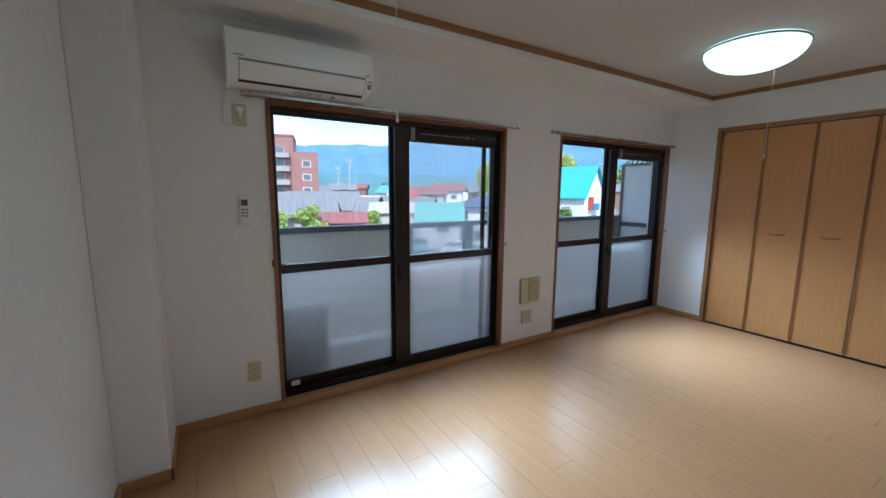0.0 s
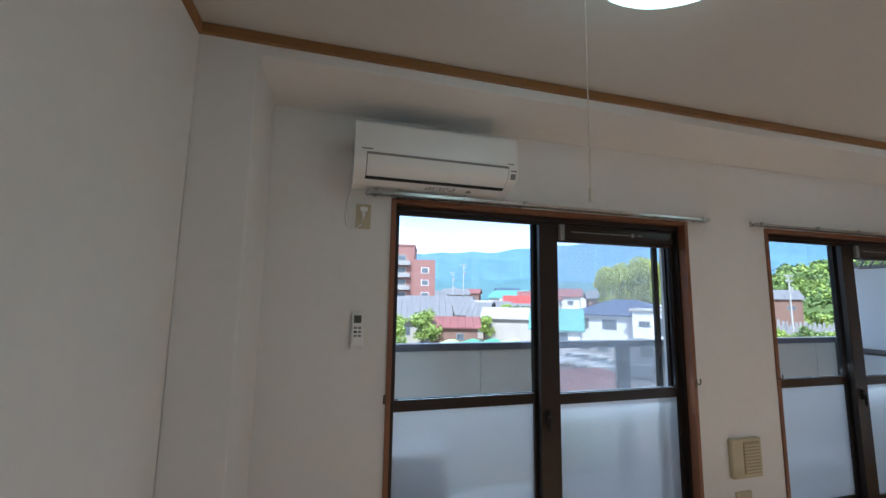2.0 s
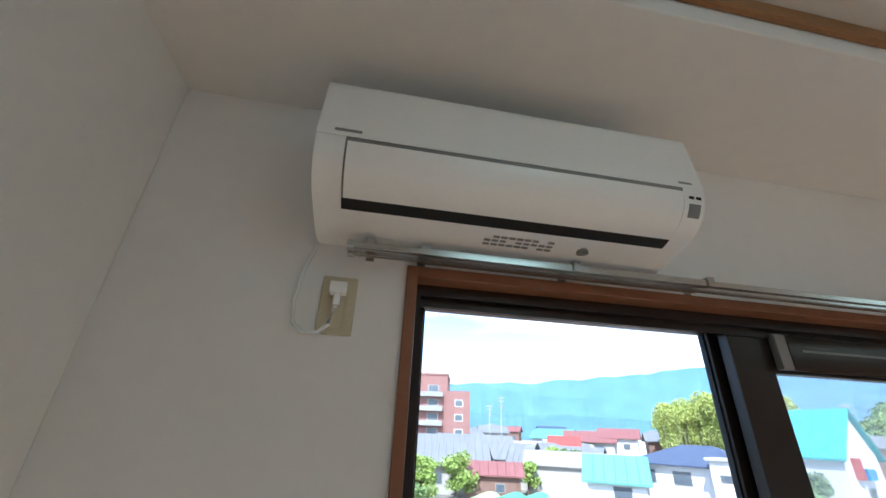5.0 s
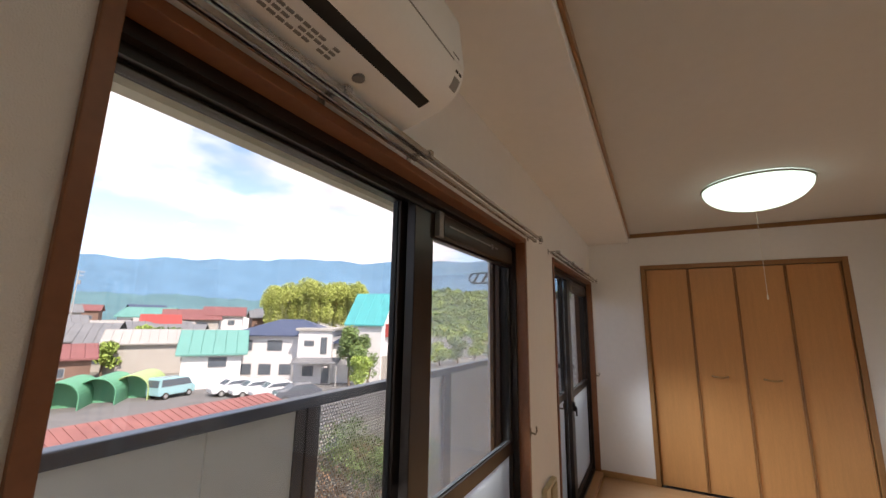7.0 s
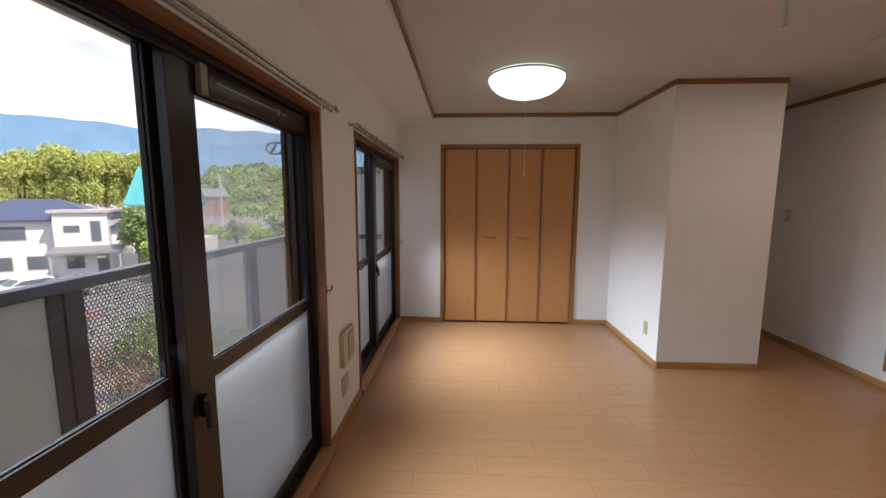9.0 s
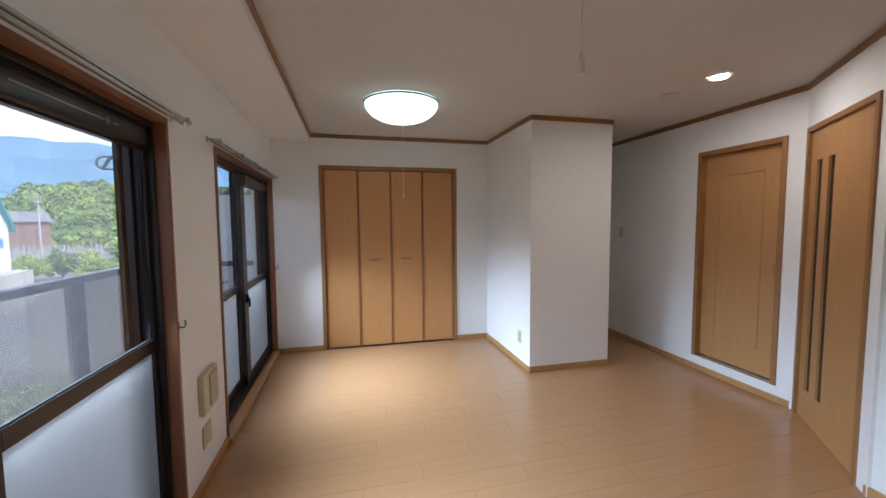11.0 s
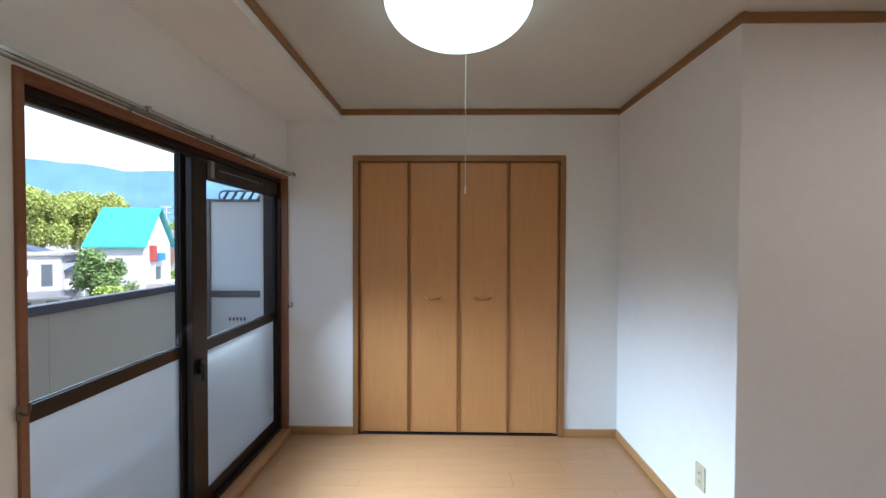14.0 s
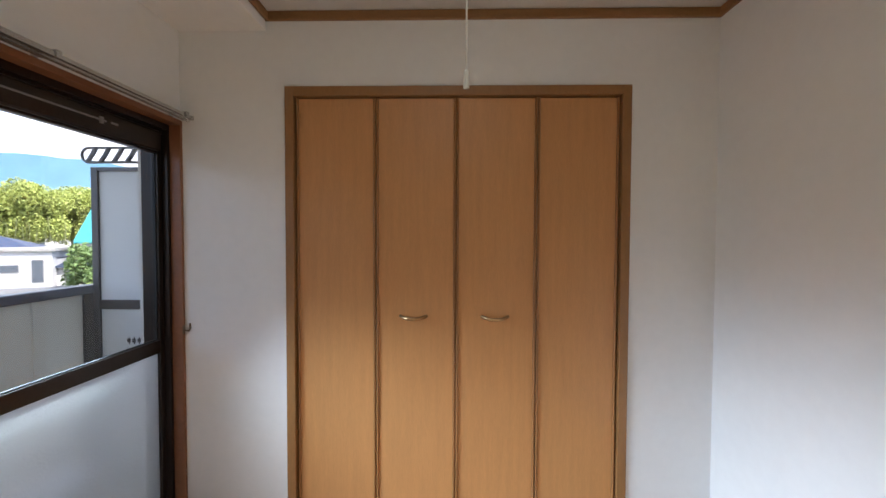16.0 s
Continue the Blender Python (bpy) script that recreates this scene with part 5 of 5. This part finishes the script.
def car(at, turn, paint, label, van=False):
    """A car: its shape drawn from the side, with glass, wheels and lights as parts."""
    m = pose(at[0], at[1], GZ + 0.02, 0, 0, turn)
    c = thing("van" if van else "car", (at[0], at[1], GZ), label, "van" if van else "car", "parked cars")
    top = 1.9 if van else 1.5
    side = [(-2.1, 0.35), (2.1, 0.35), (2.15, 0.75), (1.9, 0.95), (1.1, 1.02), (0.45, top - 0.05), (-1.2, top), (-1.75, 1.05), (-2.1, 0.95)] if not van else [(-1.8, 0.35), (1.8, 0.35), (1.85, 0.9), (1.5, 1.1), (1.0, top - 0.08), (-1.7, top), (-1.82, 1.0)]
    bm = extrude(side, "y", -0.85, 0.85)
    bmesh.ops.bevel(bm, geom=list(bm.edges), offset=0.06, segments=2, affect="EDGES")
    part("body", oriented(bm, m), paint, c)
    gl = [(0.95, 1.06), (0.42, top - 0.12), (-1.1, top - 0.10), (-1.5, 1.06)] if not van else [(1.4, 1.12), (0.95, top - 0.16), (-1.6, top - 0.14), (-1.65, 1.12)]
    part("side_glass", oriented(extrude(gl, "y", -0.858, 0.858), m), M_PANE, c)
    ws = [(1.02, 1.04), (0.47, top - 0.10), (0.50, top - 0.08), (1.08, 1.05)] if not van else [(1.46, 1.13), (1.0, top - 0.14), (1.03, top - 0.12), (1.50, 1.14)]
    part("windscreen", oriented(extrude(ws, "y", -0.7, 0.7), m), M_PANE, c)
    rs = [(-1.30, top - 0.12), (-1.70, 1.10), (-1.75, 1.10), (-1.36, top - 0.10)] if not van else [(-1.74, top - 0.2), (-1.80, 1.1), (-1.85, 1.1), (-1.79, top - 0.2)]
    part("rear_window", oriented(extrude(rs, "y", -0.68, 0.68), m), M_PANE, c)
    for wx in ((1.3, -1.3) if not van else (1.15, -1.15)):
        for s in (-1, 1):
            bmw = bmesh.new()
            bmesh.ops.create_cone(bmw, cap_ends=True, segments=18, radius1=0.31, radius2=0.31, depth=0.2, matrix=Matrix.Translation((wx, s * 0.79, 0.31)) @ Matrix.Rotation(math.pi / 2, 4, "X"))
            wh = part("wheel", oriented(bmw, m), M_TYRE, c)
            bmw = bmesh.new()
            bmesh.ops.create_cone(bmw, cap_ends=True, segments=14, radius1=0.18, radius2=0.18, depth=0.03, matrix=Matrix.Translation((wx, s * 0.90, 0.31)) @ Matrix.Rotation(math.pi / 2, 4, "X"))
            part("rim", oriented(bmw, m), M_GREYW, wh)
    for s in (-1, 1):
        part("headlight", oriented(boxes((1.95 if not van else 1.72, 2.16 if not van else 1.86, s * 0.6 - 0.15, s * 0.6 + 0.15, 0.68, 0.82), bevel=0.02), m), M_WHITEW, c)


for az, d, paint, lb in ((34.6, 45.5, M_CARW, "white parked car in the yard"), (37.0, 44, M_CARW, "white parked car in the yard"), (39.4, 42.5, M_CARW, "white parked car in the yard"), (42.2, 40.5, M_CARD, "dark grey parked car in the yard")):
    car(P(az, d), 200 - az, paint, lb)
car(P(28.2, 46.5), 10, M_CARB, "pale blue parked van beside the shelters", van=True)


# ---------------------------------------------------------------- trees, poles, graves, hill
tree(P(48.9, 47), 6.9, 2.3, M_LEAF, "green garden tree with an open crown", 3, 4200, 0.17)
tree(P(51.4, 46), 4.6, 1.6, M_LEAF, "sparse small tree with bare branches", 9, 500, 0.15, lean=0.8)
tree(P(50.2, 43), 3.6, 1.7, M_LEAFL, "low light green bush", 4, 2000, 0.16)
tree(P(12.6, 57), 5.2, 2.6, M_LEAFL, "light green tree between old houses", 5, 2600, 0.22)
tree(P(8.2, 54), 4.8, 2.8, M_LEAFL, "light green tree between old houses", 6, 2600, 0.22)
tree(P(6.0, 50), 3.6, 3.0, M_LEAF, "dark green bush below the houses", 7, 2600, 0.22)
tree(P(15.2, 66), 5.6, 2.2, M_LEAF, "green tree beside a tiled house", 8, 2200, 0.22)
tree(P(24.6, 82), 6.2, 3.2, M_LEAFL, "bright green round tree behind the workshop", 10, 3200, 0.28)
tree(P(27.0, 84), 5.5, 3.0, M_LEAF, "green tree behind the workshop", 11, 2600, 0.28)

for i, (az_, d_, h_) in enumerate(((56.5, 70, 3.4), (59.0, 74, 4.2), (61.5, 68, 3.8), (64.0, 72, 4.6), (66.5, 70, 4.4), (69.5, 66, 5.0), (73.0, 62, 5.0))):
    tree(P(az_, d_), h_, 2.4, (M_LEAFL, M_LEAF)[i % 2], "green bush below the graveyard", 200 + i, 1800, 0.24)

grove = thing("bamboo_grove", (*P(43.5, 112), GZ), "tall yellow-green bamboo grove behind the houses", "bamboo")
rng = random.Random(21)
blobs = []
for i in range(46):
    az = rng.uniform(37.6, 50.0)
    d = rng.uniform(106, 122)
    x, y = P(az, d)
    hmax = 17.2 - (az - 42) ** 2 * (0.012 if az > 42 else 0.16) + rng.uniform(-1.5, 1.2)
    blobs.append((x, y, GZ + hmax - 2.6, rng.uniform(1.6, 2.8), rng.uniform(2.2, 3.6)))
    blobs.append((x, y, GZ + hmax * 0.55, rng.uniform(1.2, 2.0), rng.uniform(2.0, 3.4)))
leaves("leaves", blobs, 110000, 0.27, M_LEAFB, grove, 31)
for i in range(60):
    az = rng.uniform(37.4, 50.2)
    d = rng.uniform(104, 110)
    x, y = P(az, d)
    hh = rng.uniform(7, 11.5)
    dx = rng.uniform(-0.8, 0.8)
    part("stem", tube([(x, y, GZ), (x + dx * 0.3, y, GZ + hh * 0.6), (x + dx, y, GZ + hh)], 0.05, 5), M_CULM, grove)

woods = thing("wooded_hill", (*P(62, 230), GZ), "low wooded hill, bright green", "hill", kind="stuff")
bm = bmesh.new()
rows = []
for i in range(60):
    az = 51 + i * 0.9
    col = []
    for k in range(10):
        u = k / 9
        x, y = P(az, 150 + 110 * u)
        top = H(4.4 + 0.6 * noise.noise(Vector((az * 0.2, 0, 3))), 240) - GZ
        edge = min(1, max(0, (az - 51) / 6))
        col.append(bm.verts.new((x, y, GZ - 1 + top * edge * math.sin(u * math.pi / 2) ** 1.2 + 2.2 * noise.noise(Vector((az * 1.1, u * 9, 1))))))
    rows.append(col)
for a, b in zip(rows, rows[1:]):
    for k in range(9):
        bm.faces.new((a[k], b[k], b[k + 1], a[k + 1]))
bmesh.ops.recalc_face_normals(bm, faces=bm.faces)
part("slope", bm, M_HILL, woods)
blobs = []
rng = random.Random(5)
for i in range(420):
    az, u = rng.uniform(52, 102), rng.uniform(0.05, 1.0)
    x, y = P(az, 150 + 110 * u)
    top = H(4.4 + 0.6 * noise.noise(Vector((az * 0.2, 0, 3))), 240) - GZ
    z = GZ - 1 + top * min(1, (az - 51) / 6) * math.sin(u * math.pi / 2) ** 1.2
    blobs.append((x, y, z, rng.uniform(2.2, 5.5), rng.uniform(1.6, 3.4)))
leaves("crowns", blobs, 80000, 0.8, M_LEAF, woods, 77)
blobs = [(b[0], b[1] - 1.0, b[2] + 0.5, b[3] * 0.9, b[4] * 0.9) for b in blobs[::2]]
leaves("crowns", blobs, 42000, 0.75, M_LEAFL, woods, 78)

graves = thing("graveyard", (*P(58, 90), GZ), "graveyard with rows of grey stones on a stepped mound", "graveyard", kind="stuff")
bmx = bmesh.new()
for i in range(9):
    u = i / 9
    c0 = P(55.0, 84 + i * 2.5)
    c1 = P(66.0, 84 + i * 2.5)
    h_ = 0.3 + 2.4 * u
    m = Matrix.Translation((c0[0], c0[1], GZ)) @ Matrix.Rotation(math.atan2(c1[1] - c0[1], c1[0] - c0[0]), 4, "Z")
    L = math.dist(c0, c1)
    oriented(box(bmx, 0, 0.01, 0, 0.01, 0, 0.01), Matrix.Identity(4))
    b2 = boxes((0, L, 0, 2.6, 0, h_))
    oriented(b2, m)
    me = bpy.data.meshes.new("terrace")
    b2.to_mesh(me)
    b2.free()
    bmx.from_mesh(me)
    for k in range(30):
        s = rng.uniform(0.22, 0.5)
        q = boxes((k * L / 30 + 0.1, k * L / 30 + 0.1 + s, 0.4, 0.4 + s, h_, h_ + rng.uniform(0.5, 1.6)), (k * L / 30, k * L / 30 + 0.2 + s, 0.3, 0.5 + s, h_, h_ + 0.3))
        oriented(q, m)
        me = bpy.data.meshes.new("stones")
        q.to_mesh(me)
        q.free()
        bmx.from_mesh(me)
part("stones", bmx, M_STONE, graves)
# a second stretch of stones behind the red-roofed houses
bmx = bmesh.new()
for i in range(280):
    x, y = P(rng.uniform(28.5, 40), rng.uniform(78, 96))
    s = rng.uniform(0.15, 0.4)
    box(bmx, x - s, x + s, y - s, y + s, GZ, GZ + rng.uniform(1.6, 4.6))
g2 = thing("graveyard", (*P(34, 86), GZ), "far rows of grey grave stones", "graveyard", kind="stuff")
part("stones", bmx, M_STONE, g2)


def utility_pole(at, h, label):
    x, y = at
    p = thing("utility_pole", (x, y, GZ), label, "utility pole", "utility poles")
    bm = tube([(x, y, GZ), (x, y, GZ + h)], 0.17, 10)
    for v in bm.verts:
        k = 1 - 0.35 * (v.co.z - GZ) / h
        v.co.x, v.co.y = x + (v.co.x - x) * k, y + (v.co.y - y) * k
    part("pole", bm, M_POLE, p)
    for z, l in ((h - 0.4, 1.1), (h - 1.3, 0.9)):
        part("crossarm", boxes((x - l, x + l, y - 0.06, y + 0.06, GZ + z - 0.06, GZ + z + 0.06)), M_GREYW, p)
        for s in (-0.9, -0.45, 0.45, 0.9):
            part("insulator", lathe([(0.02, GZ + z + 0.06), (0.07, GZ + z + 0.1), (0.05, GZ + z + 0.28), (0.01, GZ + z + 0.3)], x + s * l, y, 8), M_WHITEW, p)
    part("transformer", lathe([(0.01, GZ + h - 3.2), (0.28, GZ + h - 3.2), (0.28, GZ + h - 2.3), (0.01, GZ + h - 2.2)], x + 0.4, y, 12), M_GREYW, p)


utility_pole(P(54.6, 78), 13.2, "concrete utility pole with cross arms near the graveyard")
utility_pole(P(18.4, 120), 17.6, "far utility pole above the roofs")
utility_pole(P(16.8, 140), 16.5, "far utility pole above the roofs")
utility_pole(P(57.5, 95), 12.5, "concrete utility pole beside the hill")
wires = thing("power_lines", (*P(55, 80), GZ), "thin sagging power lines between the poles", "cable", kind="stuff")
for z in (12.8, 11.9):
    a, b = Vector((*P(54.6, 78), GZ + z)), Vector((*P(75, 84), GZ + z - 1))
    part("wire", tube([a.lerp(b, k / 12) - Vector((0, 0, 0.9 * math.sin(math.pi * k / 12))) for k in range(13)], 0.025, 4), M_BLACK, wires)

scrub = thing("scrub", (-1.0, 9.0, GZ), "scrub and rubble on the bank below the balcony", "shrub", kind="stuff")
blobs = [(rng.uniform(-8, 16), rng.uniform(6, 15), GZ + rng.uniform(0.2, 1.6), rng.uniform(0.8, 1.7), rng.uniform(0.5, 1.2)) for i in range(40)]
leaves("leaves", blobs, 14000, 0.13, M_LEAF, scrub, 91)
blobs = [(rng.uniform(-8, 16), rng.uniform(6, 15), GZ + rng.uniform(0.1, 1.0), rng.uniform(0.8, 1.7), rng.uniform(0.3, 0.8)) for i in range(20)]
leaves("dry_leaves", blobs, 6000, 0.13, mat("dry_brush", (0.24, 0.15, 0.09), 0.9, vary=0.4, scale=2), scrub, 92)


# ---------------------------------------------------------------- floor planks, last
floor = struct("floor", boxes((-5.15, 1.2, -4.3, 0.0, -0.12, -0.0045)), M_GAP, "light brown laminate plank floor, glossy", "floor")
PW, PL, JT = 0.1515, 0.909, 0.0005


def plank_mesh(w, l):
    bm = bmesh.new()
    c = 0.0004
    vs = [bm.verts.new(p) for p in ((0, 0, -0.004), (w, 0, -0.004), (w, l, -0.004), (0, l, -0.004), (c, c, 0), (w - c, c, 0), (w - c, l - c, 0), (c, l - c, 0))]
    for k in range(4):
        bm.faces.new((vs[k], vs[(k + 1) % 4], vs[4 + (k + 1) % 4], vs[4 + k]))
    bm.faces.new(vs[4:])
    bmesh.ops.recalc_face_normals(bm, faces=bm.faces)
    me = bpy.data.meshes.new("plank")
    bm.to_mesh(me)
    bm.free()
    me.materials.append(M_FLOOR)
    return me


meshes = {}
ncol = int(math.ceil((1.1 + 5.0) / PW))
for i in range(ncol):
    x0 = -5.0 + i * PW
    x1 = min(x0 + PW, 1.1)
    ylo = -3.36 if x1 < DX1 else -4.0
    yhi = 0.0
    if x0 >= -0.02:
        yhi = -3.263
    y = yhi - (PL * ((i * 0.37) % 1.0) if i % 1 == 0 else 0)
    cuts = [yhi]
    while y > ylo + 0.03:
        if cuts[-1] - y > 0.03:
            cuts.append(y)
        y -= PL
    cuts.append(ylo)
    for a, b in zip(cuts, cuts[1:]):
        w, l = round(x1 - x0 - JT, 4), round(a - b - JT, 4)
        if w < 0.01:
            continue
        me = meshes.setdefault((w, l), None) or plank_mesh(w, l)
        meshes[(w, l)] = me
        pk = new("plank", me)
        pk.parent = floor
        pk.matrix_basis = pose(x0, b, 0.0)
